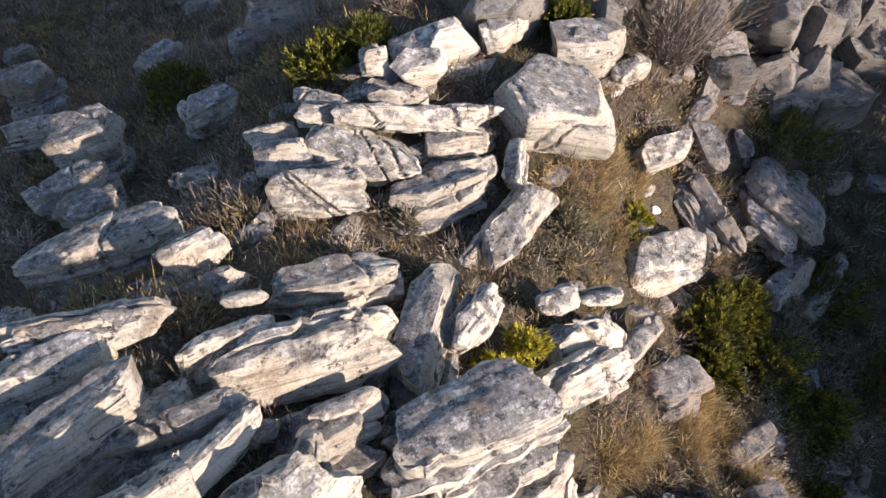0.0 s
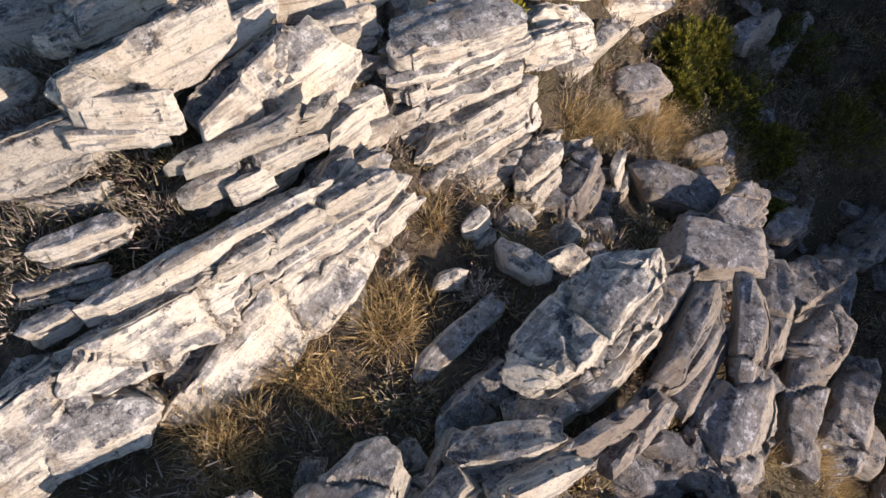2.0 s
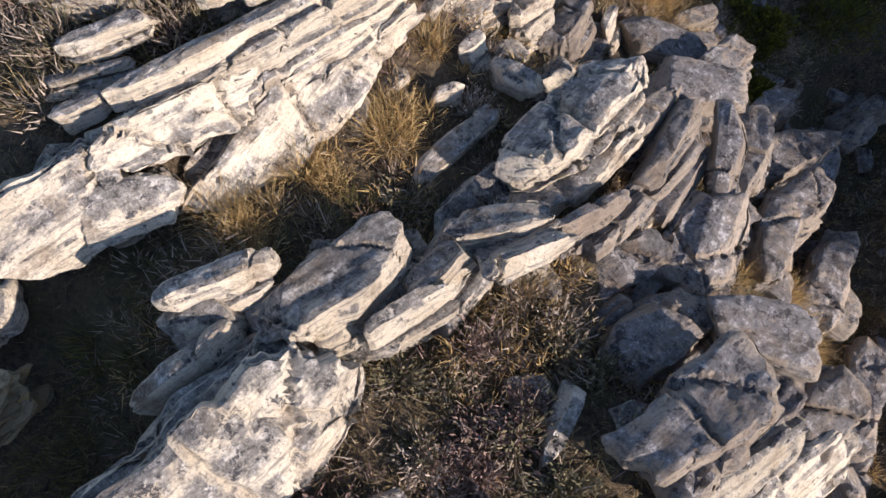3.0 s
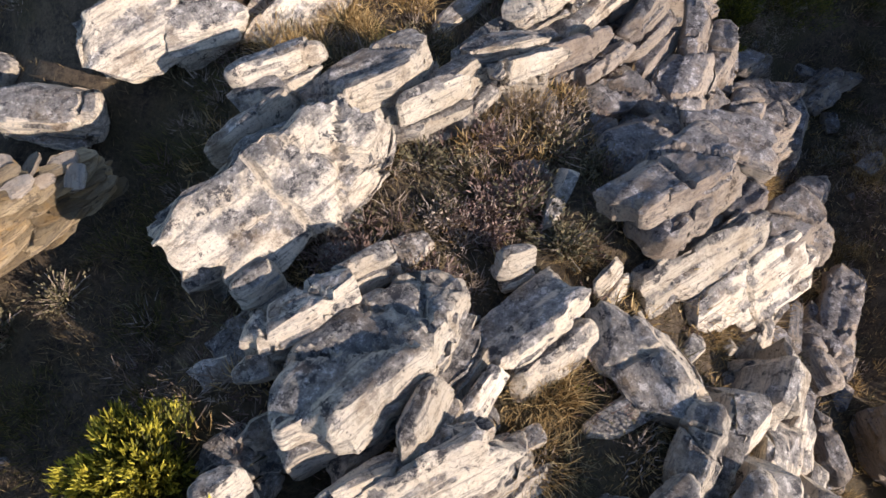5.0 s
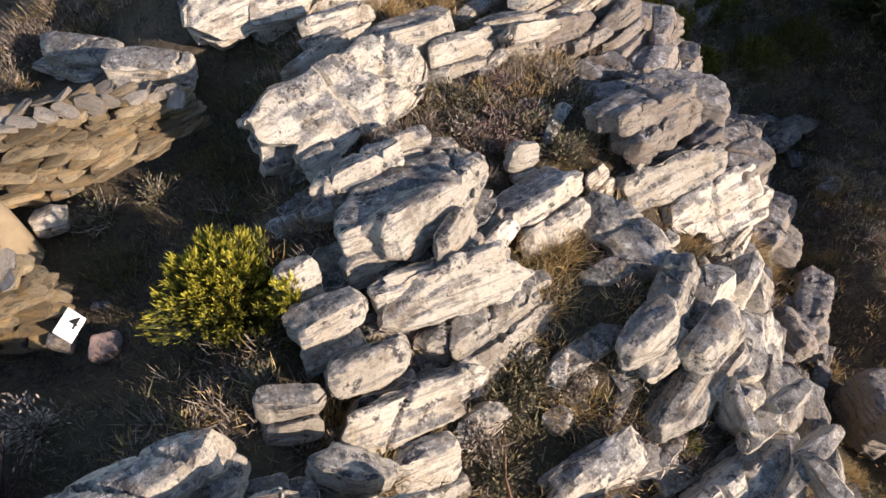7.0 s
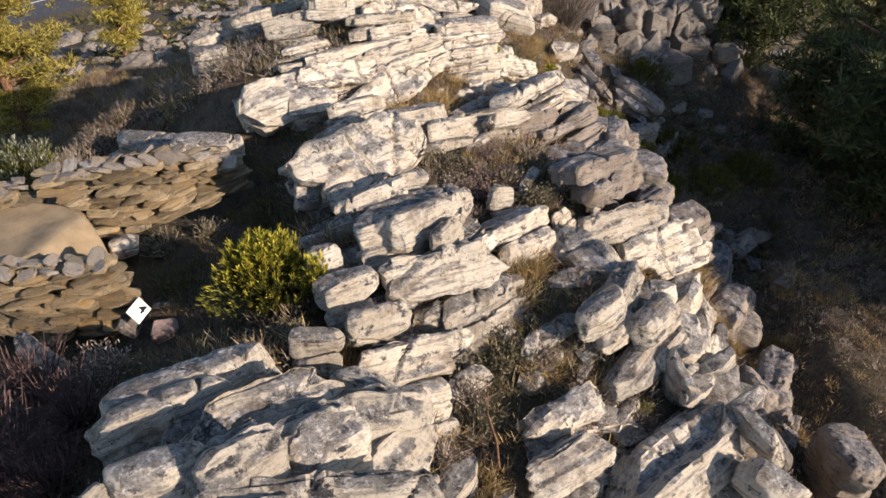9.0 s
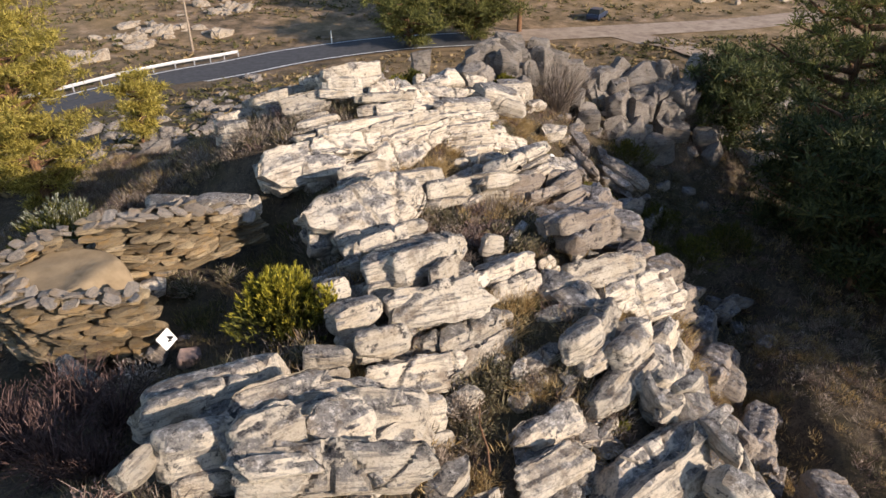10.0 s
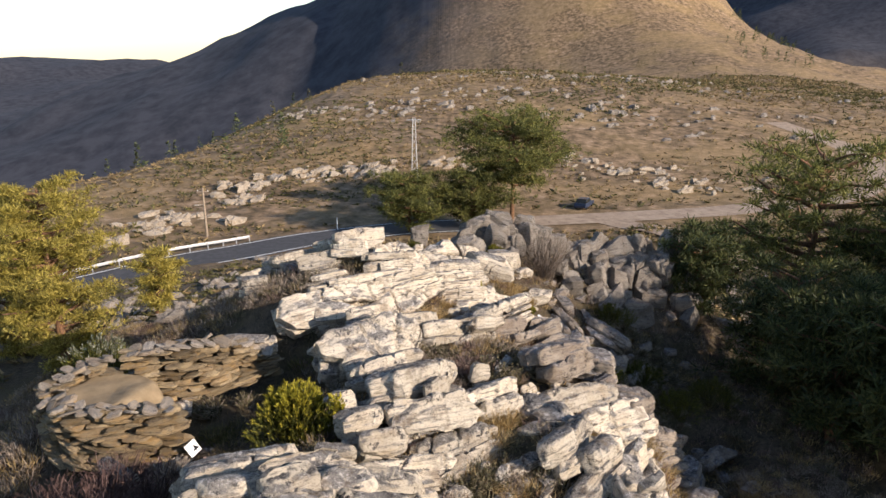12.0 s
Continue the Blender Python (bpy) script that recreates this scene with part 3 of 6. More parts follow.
boulder(7.43, 2.51, -3.50, 0.96, 0.72, 0.77, 126, 14, 8)
slab(3.60, 3.81, -0.46, 1.16, 0.62, 0.39, 24, -18, -4)
slab(-1.16, 1.93, 3.10, 0.85, 0.32, 0.38, 34, -9, -14)
slab(-0.94, 2.18, 3.13, 0.84, 0.22, 0.26, 30, -8, -14)
slab(-1.68, 0.02, 4.08, 1.91, 0.23, 0.29, 28, -5, -14)
slab(-1.51, -1.11, 3.15, 3.65, 0.65, 0.33, 48, 11, 48)
slab(-1.42, -0.80, 3.55, 2.71, 0.38, 0.37, 38, 3, -14)
slab(-2.06, -1.03, 3.67, 3.38, 0.27, 0.34, 34, -1, -14)
slab(-2.50, -1.56, 3.59, 2.11, 0.44, 0.26, 33, -8, 48)
slab(-3.98, -2.62, 3.42, 1.70, 0.75, 0.52, 40, 2, 34)
slab(-3.00, -2.50, 3.20, 1.10, 0.60, 0.48, 30, -2, 34)
slab(-3.27, -0.82, 3.78, 1.24, 0.24, 0.14, 18, 6, -14)
slab(-3.43, -1.23, 3.68, 1.04, 0.20, 0.13, 12, 3, -14)
slab(-3.54, -1.64, 3.70, 0.66, 0.20, 0.13, 32, -1, -14)
slab(-1.70, -0.42, 3.86, 0.50, 0.11, 0.26, 27, -3, -14)
slab(-3.64, -0.38, 3.70, 1.10, 0.22, 0.14, 5, 7, -12)
slab(-3.75, 0.05, 3.95, 1.30, 0.60, 0.45, 24, 6, 36)
slab(1.63, -1.47, 2.95, 2.19, 0.76, 0.37, 48, -1, -14)
slab(2.72, -1.07, 2.29, 1.24, 0.29, 0.36, 50, -15, -14)
slab(3.02, -1.46, 2.23, 1.49, 0.38, 0.48, 55, -7, -14)
slab(3.76, 0.07, 1.15, 1.49, 0.82, 0.53, 2, -4, -4)
slab(4.88, 1.06, 0.13, 1.02, 0.41, 0.26, 41, -18, -4)
slab(4.76, -0.67, 0.52, 1.89, 0.57, 0.36, 70, -8, -4)
slab(8.20, 1.07, -4.33, 2.40, 1.01, 0.65, 69, 0, -4)
slab(3.81, -1.32, 1.89, 1.58, 0.41, 0.26, 72, -5, -4)
slab(3.46, -2.48, 1.91, 1.57, 0.84, 0.34, 58, -2, -4)
boulder(1.10, -0.66, 2.70, 0.78, 0.35, 0.38, -31, 7, 8)
boulder(0.28, -0.85, 2.62, 0.47, 0.27, 0.29, 25, -9, 8)
slab(0.60, -0.14, 2.50, 0.39, 0.16, 0.26, 44, -5, -14)
slab(4.89, -2.09, 0.50, 1.69, 0.57, 0.37, 59, -16, -4)
slab(7.80, -1.52, -3.58, 2.25, 0.86, 0.55, 63, -11, -4)
slab(7.20, 2.30, -3.16, 1.31, 0.59, 0.38, 32, -16, -4)
slab(-0.79, -3.45, 3.42, 1.77, 0.71, 0.30, 39, -9, -14)
slab(-1.82, -3.55, 3.61, 1.17, 0.28, 0.35, 27, 4, -14)
slab(0.23, -3.27, 3.01, 0.92, 0.37, 0.46, 44, -5, -14)
slab(0.77, -2.80, 2.97, 1.18, 0.40, 0.49, 8, 1, -14)
slab(1.79, -2.58, 2.89, 1.45, 0.19, 0.26, 34, -5, -14)
slab(-0.12, -3.72, 3.30, 1.02, 0.20, 0.26, 33, -6, -14)
slab(-1.70, -4.95, 3.43, 2.85, 1.12, 0.62, 41, 1, 42)
slab(-2.00, -4.91, 3.31, 1.85, 0.28, 0.35, 36, 7, -14)
slab(-2.48, -5.37, 3.17, 0.82, 0.24, 0.30, 30, 9, -14)
slab(-2.14, -4.33, 3.45, 1.22, 0.26, 0.32, 32, 6, -14)
slab(2.74, -2.95, 2.03, 1.00, 0.23, 0.28, -16, -9, -14)
slab(2.58, -3.75, 2.27, 1.53, 0.70, 0.45, 38, -10, -4)
slab(3.66, -3.69, 2.36, 1.33, 0.76, 0.49, -20, -3, -4)
slab(2.75, -4.70, 3.10, 1.75, 0.80, 0.42, 38, -3, -14)
slab(4.62, -4.41, 1.59, 1.17, 0.73, 0.46, 48, 1, -4)
slab(3.87, -4.42, 2.08, 0.85, 0.53, 0.34, 44, 2, -4)
boulder(1.40, -4.71, 2.77, 1.03, 0.31, 0.34, 61, 2, 8)
slab(6.86, 0.72, -2.67, 3.19, 0.84, 0.54, 30, -18, -4)
slab(6.28, -0.71, -1.68, 2.56, 0.85, 0.54, 40, -16, -4)
slab(8.24, -0.99, -4.02, 2.39, 0.78, 0.50, 49, -14, -4)
slab(8.34, -3.79, -4.00, 2.68, 0.82, 0.53, 64, -11, -4)
slab(3.15, -5.25, 2.15, 2.20, 0.70, 0.40, 35, -6, 44)
slab(1.11, -3.05, 3.16, 1.23, 0.32, 0.26, 23, -5, 48)
slab(2.19, -2.48, 2.59, 1.34, 0.28, 0.26, 44, -8, 48)
slab(-1.31, -6.59, 3.49, 1.24, 0.40, 0.51, 35, 4, -14)
boulder(-1.77, -7.01, 3.49, 0.52, 0.27, 0.29, 14, 4, 8)
slab(-0.66, -7.00, 3.52, 2.18, 1.02, 0.43, 42, -5, -14)
slab(0.92, -6.46, 2.87, 1.45, 0.76, 0.41, 41, -3, -14)
slab(0.77, -5.73, 3.07, 0.56, 0.20, 0.26, 29, -11, -14)
slab(-0.14, -7.56, 3.56, 0.89, 0.23, 0.28, 58, -4, -14)
slab(0.27, -7.32, 3.13, 1.15, 0.37, 0.26, 58, -3, 48)
slab(2.27, -6.78, 2.57, 1.62, 0.72, 0.42, 122, -2, -10)
slab(2.79, -3.52, 2.18, 0.90, 0.55, 0.36, 9, 0, -4)
slab(3.80, -5.35, 1.75, 2.30, 0.62, 0.36, 36, -6, 44)
slab(4.35, -5.30, 1.25, 1.90, 0.50, 0.34, 38, -8, 44)
boulder(2.56, -5.37, 2.63, 0.41, 0.20, 0.23, 50, 1, 8)
slab(1.95, -5.75, 2.62, 0.56, 0.11, 0.26, 44, -4, -14)
slab(4.19, -6.01, 0.41, 1.63, 0.42, 0.54, 69, 5, 40)
slab(5.65, -5.44, -1.35, 2.49, 0.40, 0.51, 75, 5, 40)
slab(6.84, -5.21, -2.72, 1.21, 0.53, 0.68, 111, 10, 40)
slab(8.03, -4.20, -4.04, 1.23, 0.77, 0.98, -39, -10, 40)
slab(6.68, -6.68, -2.81, 1.55, 0.52, 0.61, 111, 8, 16)
slab(-4.92, -3.52, 2.82, 1.45, 0.62, 0.28, -10, 0, -8)
slab(-1.88, -6.17, 3.36, 0.55, 0.21, 0.26, 36, 5, -14)
slab(-0.77, -5.98, 3.63, 0.71, 0.19, 0.26, 32, -1, -14)
slab(7.77, 1.32, -3.77, 1.68, 0.40, 0.51, 37, -12, 40)
slab(10.00, 2.81, -4.50, 2.06, 0.47, 0.60, 24, -9, 40)
slab(-0.20, -8.01, 3.36, 1.87, 0.68, 0.29, 31, -7, 48)
slab(0.27, -8.26, 2.69, 2.05, 0.42, 0.53, 38, -5, -14)
slab(-1.50, -8.66, 3.48, 0.88, 0.43, 0.53, 25, 2, -14)
slab(-1.10, -9.08, 3.37, 0.99, 0.48, 0.26, 36, -8, 48)
slab(-0.60, -9.34, 2.91, 1.69, 0.57, 0.29, 29, -11, 48)
slab(-1.90, -8.23, 3.67, 0.53, 0.25, 0.29, 23, 1, -14)
slab(-1.15, -7.60, 3.64, 0.77, 0.28, 0.33, 30, -1, -14)
slab(-1.84, -9.55, 3.42, 0.71, 0.26, 0.31, 15, -5, -14)
slab(-3.03, -10.67, 3.87, 1.88, 0.64, 0.35, 32, -7, -14)
slab(-3.14, -11.32, 3.87, 1.46, 0.57, 0.69, 37, -7, -14)
slab(-2.09, -11.16, 4.08, 1.82, 0.58, 0.29, 37, -9, 48)
slab(-1.24, -10.27, 3.18, 0.84, 0.40, 0.47, -9, -13, -14)
slab(-0.47, -9.96, 2.62, 0.91, 0.36, 0.42, 27, -12, -14)
slab(-1.16, -11.15, 3.82, 1.83, 0.76, 0.39, 24, -16, 48)
slab(2.20, -8.38, 2.80, 1.05, 0.48, 0.36, 44, 5, -14)
slab(2.66, -7.72, 2.66, 1.15, 0.52, 0.36, 58, 3, -14)
slab(2.60, -8.85, 2.20, 1.30, 0.50, 0.40, 53, 9, 40)
slab(3.09, -8.39, 2.63, 1.07, 0.37, 0.43, 49, 5, -14)
slab(4.61, -5.30, 0.47, 1.41, 0.33, 0.39, 44, -5, 16)
slab(8.09, -1.74, -4.23, 1.25, 1.16, 1.20, -32, -16, 40)
boulder(0.72, -8.43, 2.41, 0.33, 0.19, 0.22, 38, 3, 8)
boulder(1.12, -8.63, 2.41, 0.60, 0.25, 0.27, 59, 4, 8)
boulder(3.19, -9.08, 2.30, 0.90, 0.32, 0.35, 96, 13, 8)
boulder(3.82, -8.98, 2.46, 0.73, 0.25, 0.27, 34, 6, 8)
slab(1.42, -9.81, 2.26, 1.29, 0.50, 0.26, 30, 3, 48)
boulder(2.34, -9.50, 1.83, 0.75, 0.28, 0.30, 39, 6, 8)
slab(2.87, -9.89, 1.71, 2.15, 0.51, 0.65, 36, 4, 40)
boulder(3.71, -9.85, 2.04, 0.88, 0.31, 0.34, 49, 9, 8)
slab(4.06, -9.82, 2.13, 0.91, 0.28, 0.33, 117, 12, -14)
slab(8.87, -6.44, -3.80, 1.50, 1.04, 1.10, 104, -3, 16)
slab(-6.75, -2.30, 2.16, 1.90, 0.75, 0.28, -15, 8, -8)
boulder(-2.05, -3.80, 3.40, 0.85, 0.50, 0.50, 25, 3, 8)
slab(9.75, 2.66, -4.52, 2.32, 0.56, 0.72, 42, -7, 40)
slab(-2.67, -12.47, 4.52, 0.85, 0.42, 0.53, 26, -6, -14)
slab(-2.02, -12.23, 4.59, 0.80, 0.72, 0.37, 46, -10, 48)
slab(-1.44, -11.70, 4.21, 1.05, 0.71, 0.36, 43, -13, 48)
slab(-1.76, -12.63, 4.64, 0.85, 0.23, 0.26, 18, -8, 48)
slab(-1.73, -11.08, 3.95, 1.02, 0.27, 0.33, 23, -10, -14)
slab(-1.27, -12.45, 4.40, 2.21, 0.53, 0.27, 7, -9, 48)
slab(-0.79, -11.43, 3.59, 1.68, 0.64, 0.33, 60, -19, 48)
slab(1.40, -10.57, 2.24, 1.27, 0.56, 0.29, 33, 1, 48)
slab(3.04, -10.19, 1.54, 2.30, 0.70, 0.88, 33, 3, 40)
slab(4.09, -10.55, 1.81, 0.85, 0.48, 0.56, 134, 10, -14)
boulder(3.42, -9.28, 2.24, 0.82, 0.31, 0.34, 38, 7, 8)
boulder(4.01, -9.53, 2.16, 0.86, 0.30, 0.33, 35, 6, 8)
boulder(-3.18, -12.68, 4.69, 0.56, 0.33, 0.36, 71, -11, 8)
boulder(-5.77, -9.25, 2.91, 1.02, 0.39, 0.42, -28, -1, 8)
boulder(-1.10, 11.00, 1.80, 0.90, 0.55, 1.50, 20, 0, 8)
# low rocks on the western shoulder
for x, y, L, yaw in ((-4.7, 0.7, 1.3, 22), (-5.3, 1.7, 1.2, 30), (-4.5, 1.9, 1.4, 16), (-5.0, 3.1, 1.2, 24), (-5.9, 0.6, 1.0, 34), (-5.6, -0.6, 0.9, 12), (-6.3, 2.6, 1.1, 28)):
    slab(x, y, float(far_land(np.array(x), np.array(y)) + crag(np.array(x), np.array(y))) + 0.10, L, 0.5, 0.3, yaw, 4, -10)
# the broken pale cliff below the shoulder
boulder(3.35, -7.15, 1.95, 1.05, 0.70, 0.90, 64, 4, 22)
boulder(3.95, -6.75, 1.40, 1.10, 0.75, 0.95, 70, 0, 25)
boulder(4.45, -6.35, 0.75, 1.00, 0.70, 0.90, 62, -4, 25)
boulder(3.30, -7.95, 1.90, 1.15, 0.70, 1.05, 76, 6, 22)
boulder(3.95, -7.60, 1.20, 1.15, 0.75, 1.10, 70, 2, 26)
boulder(4.55, -7.20, 0.45, 1.10, 0.75, 1.00, 66, 0, 26)
boulder(3.35, -8.75, 1.75, 1.05, 0.65, 1.00, 80, 8, 22)
boulder(4.00, -8.45, 1.10, 1.15, 0.70, 1.05, 74, 4, 26)
boulder(4.70, -8.05, 0.30, 1.10, 0.75, 1.00, 70, 2, 26)
boulder(5.00, -7.60, -0.35, 0.95, 0.60, 0.80, 60, 0, 26)
boulder(4.85, -9.05, 0.55, 1.00, 0.60, 0.80, 76, 6, 26)
boulder(5.35, -6.55, -0.75, 1.05, 0.65, 0.85, 64, 0, 26)
# the dark broken cliff behind, its crest falling to the east
pile = random.Random(23)
for k in range(64):
    along = pile.uniform(0, 1)
    down = pile.random() ** 1.3
    x, y = 0.6 + 11.6 * along + 0.6 * down, 12.2 + 3.0 * along - 3.0 * down + pile.uniform(-0.4, 0.4)
    crest = 2.25 - 1.0 * along - 1.6 * max(0.0, along - 0.45) + 0.45 * math.sin(9 * along) + 0.25 * math.sin(23 * along)
    size = pile.uniform(0.9, 1.9) * (1 - 0.25 * down)
    boulder(x, y, crest - (0.6 + 3.0 * along) * down - 0.5 * size, size * pile.uniform(1.0, 1.3), size * pile.uniform(0.6, 0.9), size * pile.uniform(0.8, 1.3), pile.uniform(-10, 70), pile.uniform(-14, 14), pile.uniform(-16, 20))


# ---- ground: one sheet, fine on the crag, coarse towards the horizon ----
def spread(n, fine, reach, power):
    s = np.linspace(-1, 1, n)
    return np.sign(s) * (fine * np.abs(s) + (reach - fine) * np.abs(s) ** power)


gx, gy = spread(321, 30, 4200, 6.2), spread(321, 34, 4200, 6.2) + 2.0
GX, GY = np.meshgrid(gx, gy)
GZ = ground_z(GX.ravel(), GY.ravel())
n = len(gx)
idx = np.arange(n * n).reshape(n, n)
quads = np.stack([idx[:-1, :-1], idx[:-1, 1:], idx[1:, 1:], idx[1:, :-1]], -1).reshape(-1, 4)
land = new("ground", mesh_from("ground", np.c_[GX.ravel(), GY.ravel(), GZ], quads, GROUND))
tagged(land, "brown heath soil with moss and dry grass between rocks", "ground", kind="structure")


# ---- small broken rocks between the slabs ----
chips = [rock_mesh("schist_rock", random.uniform(0.35, 0.75), random.uniform(0.2, 0.36), random.uniform(0.14, 0.24), 900 + i, ROCK, 0.055, 9) for i in range(14)]
pick = random.Random(7)
anchors = [r for r in ROCKS if -12.5 < r[1] < 9 and -4.2 < r[0] < 4.6]
spots = []
for r in anchors:
    for _ in range(1):
        ang, rad = pick.uniform(0, 2 * math.pi), pick.uniform(0.45, 0.95)
        spots.append((r[0] + rad * math.cos(ang), r[1] + rad * math.sin(ang)))
for i, (x, y) in enumerate(spots):
    if x < -2.2 and y < 1.5:
        continue
    z = float(ground_z(x, y)[0])
    ob = new("schist_rock", chips[i % len(chips)])
    s = pick.uniform(0.75, 1.35)
    ob.matrix_world = pose(x, y, z + pick.uniform(-0.03, 0.06), pick.uniform(-12, 30), pick.uniform(-12, 12), pick.gauss(33, 22)) @ Matrix.Scale(s, 4)
    tagged(ob, "small broken piece of pale schist lying among the slabs", "rock", "small broken rocks")
stones = [rock_mesh("stone", random.uniform(0.3, 0.6), random.uniform(0.25, 0.4), random.uniform(0.18, 0.3), 950 + i, GREYROCK, 0.07, 9) for i in range(8)]
for i in range(210):
    y = pick.uniform(-13, 13)
    x = pick.choice((pick.uniform(4.0, 11.0), pick.uniform(4.0, 8.0), pick.uniform(-13, -4.5) if y > -1 else pick.uniform(4, 9)))
    z = float(ground_z(x, y)[0])
    ob = new("stone", stones[i % len(stones)])
    ob.matrix_world = pose(x, y, z + 0.03, pick.uniform(-20, 20), pick.uniform(-20, 20), pick.uniform(0, 360)) @ Matrix.Scale(pick.uniform(0.5, 1.7), 4)
    tagged(ob, "grey weathered stone half sunk in the heath slope", "stone", "loose stones on the slopes")


# ---- plants ----
def blades(rng, count, radius, height, spread_out, width, bend=0.4, segs=2, base_spread=0.6, flat_top=0.0):
    """Thin tapered stems growing from a clump, each a strip of its own."""
    V, F = [], []
    for _ in range(count):
        ang, r = rng.uniform(0, 2 * math.pi), radius * base_spread * math.sqrt(rng.uniform(0, 1))
        p = np.array((r * math.cos(ang), r * math.sin(ang), -0.03))
        out = np.array((math.cos(ang), math.sin(ang), 0)) * (0.3 + r / max(radius, 1e-6)) * spread_out + rng.normal(size=3) * 0.25
        d = np.array((0, 0, 1.0)) + out
        d /= np.linalg.norm(d)
        ln = height * rng.uniform(0.55, 1.0) * (1 - flat_top * r / max(radius, 1e-6))
        side = np.cross(d, rng.normal(size=3))
        side /= np.linalg.norm(side) + 1e-9
        w = width * rng.uniform(0.7, 1.3)
        start = len(V)
        for s in range(segs + 1):
            f = s / segs
            V += [p - side * w * (1 - 0.8 * f) / 2, p + side * w * (1 - 0.8 * f) / 2]
            p = p + d * ln / segs
            d = d + np.array((out[0], out[1], -0.35)) * bend / segs + rng.normal(size=3) * 0.12
            d /= np.linalg.norm(d)
        for s in range(segs):
            F.append((start + 2 * s, start + 2 * s + 1, start + 2 * s + 3, start + 2 * s + 2))
    return V, F


def bushy(rng, stems, height, radius, leaves, leaf_len, leaf_w, top_only=0.35):
    """Woody twigs that fork, with short narrow leaves along their outer part: (twigs, leaves)."""
    TV, TF, LV, LF = [], [], [], []
    for _ in range(stems):
        ang = rng.uniform(0, 2 * math.pi)
        tilt = rng.uniform(0.0, 1.0) ** 0.7
        d = np.array((math.cos(ang) * tilt * radius / height, math.sin(ang) * tilt * radius / height, 1.0 - 0.45 * tilt))
        d /= np.linalg.norm(d)
        ln = math.hypot(height, radius * tilt) * rng.uniform(0.7, 1.0)
        p = np.array((rng.normal() * 0.08 * radius, rng.normal() * 0.08 * radius, -0.05))
        pts = [p]
        for s in range(4):
            p = p + d * ln / 4
            d = d + rng.normal(size=3) * 0.18
            d /= np.linalg.norm(d)
            pts.append(p)
        side = np.cross(d, (0.3, 0.5, 0.8))
        side /= np.linalg.norm(side)
        st = len(TV)
        for s, q in enumerate(pts):
            w = 0.012 * (1 - 0.18 * s) * min(0.6 + height, 1.1)
            TV += [q - side * w, q + side * w]
        TF += [(st + 2 * s, st + 2 * s + 1, st + 2 * s + 3, st + 2 * s + 2) for s in range(4)]
        f = rng.uniform(top_only, 1.0, leaves) * 4
        k = np.minimum(f.astype(int), 3)
        P = np.array(pts)
        run = P[k + 1] - P[k]
        q = P[k] + run * (f - k)[:, None] + rng.normal(size=(leaves, 3)) * 0.045 * (0.5 + height)
        v = run / np.linalg.norm(run, axis=1)[:, None] + rng.normal(size=(leaves, 3)) * 0.45
        v *= leaf_len * rng.uniform(0.6, 1.2, (leaves, 1)) / np.linalg.norm(v, axis=1)[:, None]
        sd = np.cross(v, rng.normal(size=(leaves, 3)))
        sd *= leaf_w / (np.linalg.norm(sd, axis=1)[:, None] + 1e-9) / 2
        LV.append(np.stack([q, q + v * 0.5 + sd, q + v, q + v * 0.5 - sd], 1))
    LV = np.vstack(LV).reshape(-1, 3)
    LF = np.arange(len(LV)).reshape(-1, 4)
    return (TV, TF), (LV, LF)


def part(name, me, parent, label=""):
    ob = new(name, me)
    ob.parent = parent
    if label:
        ob["label"] = label
    return ob


def plant(name, twig, leaf, twig_mat, leaf_mat):
    """A shrub: an empty with its twigs and its foliage."""
    top = new(name)
    part("stem", mesh_from("stem", *twig, twig_mat, False), top)
    part("foliage", mesh_from("foliage", *leaf, leaf_mat, False), top)
    return top


prng = np.random.RandomState(3)
KINDS = {"heather": [], "dark": [], "straw": [], "green": [], "moss": [], "purple": []}
PURPLE = leaf_material("faded_heather", (0.08, 0.05, 0.045), (0.19, 0.125, 0.105), (0.30, 0.22, 0.18), 0.85, 0.15)
MOSSY = leaf_material("moss", (0.09, 0.10, 0.015), (0.20, 0.20, 0.03), (0.32, 0.29, 0.06), 0.8, 0.25)
for i in range(4):
    KINDS["heather"].append(plant("heather_bush", *bushy(prng, 46, 0.34, 0.32, 13, 0.065, 0.018, 0.2), HEATHER, HEATHER if i % 2 else HEATHGREEN))
    KINDS["dark"].append(plant("heather_bush", *bushy(prng, 46, 0.38, 0.34, 14, 0.065, 0.022, 0.2), HEATHER, HEATHGREEN))
    KINDS["purple"].append(plant("heather_bush", *bushy(prng, 46, 0.3, 0.3, 13, 0.065, 0.017, 0.2), HEATHER, PURPLE))
    KINDS["straw"].append(new("grass_tuft", mesh_from("grass_tuft", *blades(prng, 300, 0.22, 0.36, 0.3, 0.007, 1.4, 3, 1.0), STRAW, False)))
    KINDS["green"].append(new("grass_tuft", mesh_from("grass_tuft", *blades(prng, 240, 0.28, 0.16, 0.5, 0.010, 0.6, 2, 1.0), GREENGRASS, False)))
    KINDS["moss"].append(new("moss_cushion", mesh_from("moss_cushion", *blades(prng, 420, 0.2, 0.07, 0.5, 0.014, 0.5, 2, 1.0), MOSSY, False)))
TEXT = {"heather": ("dry grey-brown heather bush between the rocks", "shrub"), "dark": ("dark green-brown heather bush in a hollow", "shrub"),
        "purple": ("faded pink-brown heather bush between the slabs", "shrub"), "straw": ("tuft of long straw-coloured dry grass", "grass"),
        "green": ("patch of short green and dry grass", "grass"), "moss": ("yellow-green cushion of moss on the rock", "moss")}
for kind, obs in KINDS.items():
    for ob in obs:
        tagged(ob, *TEXT[kind], "plants: " + kind)
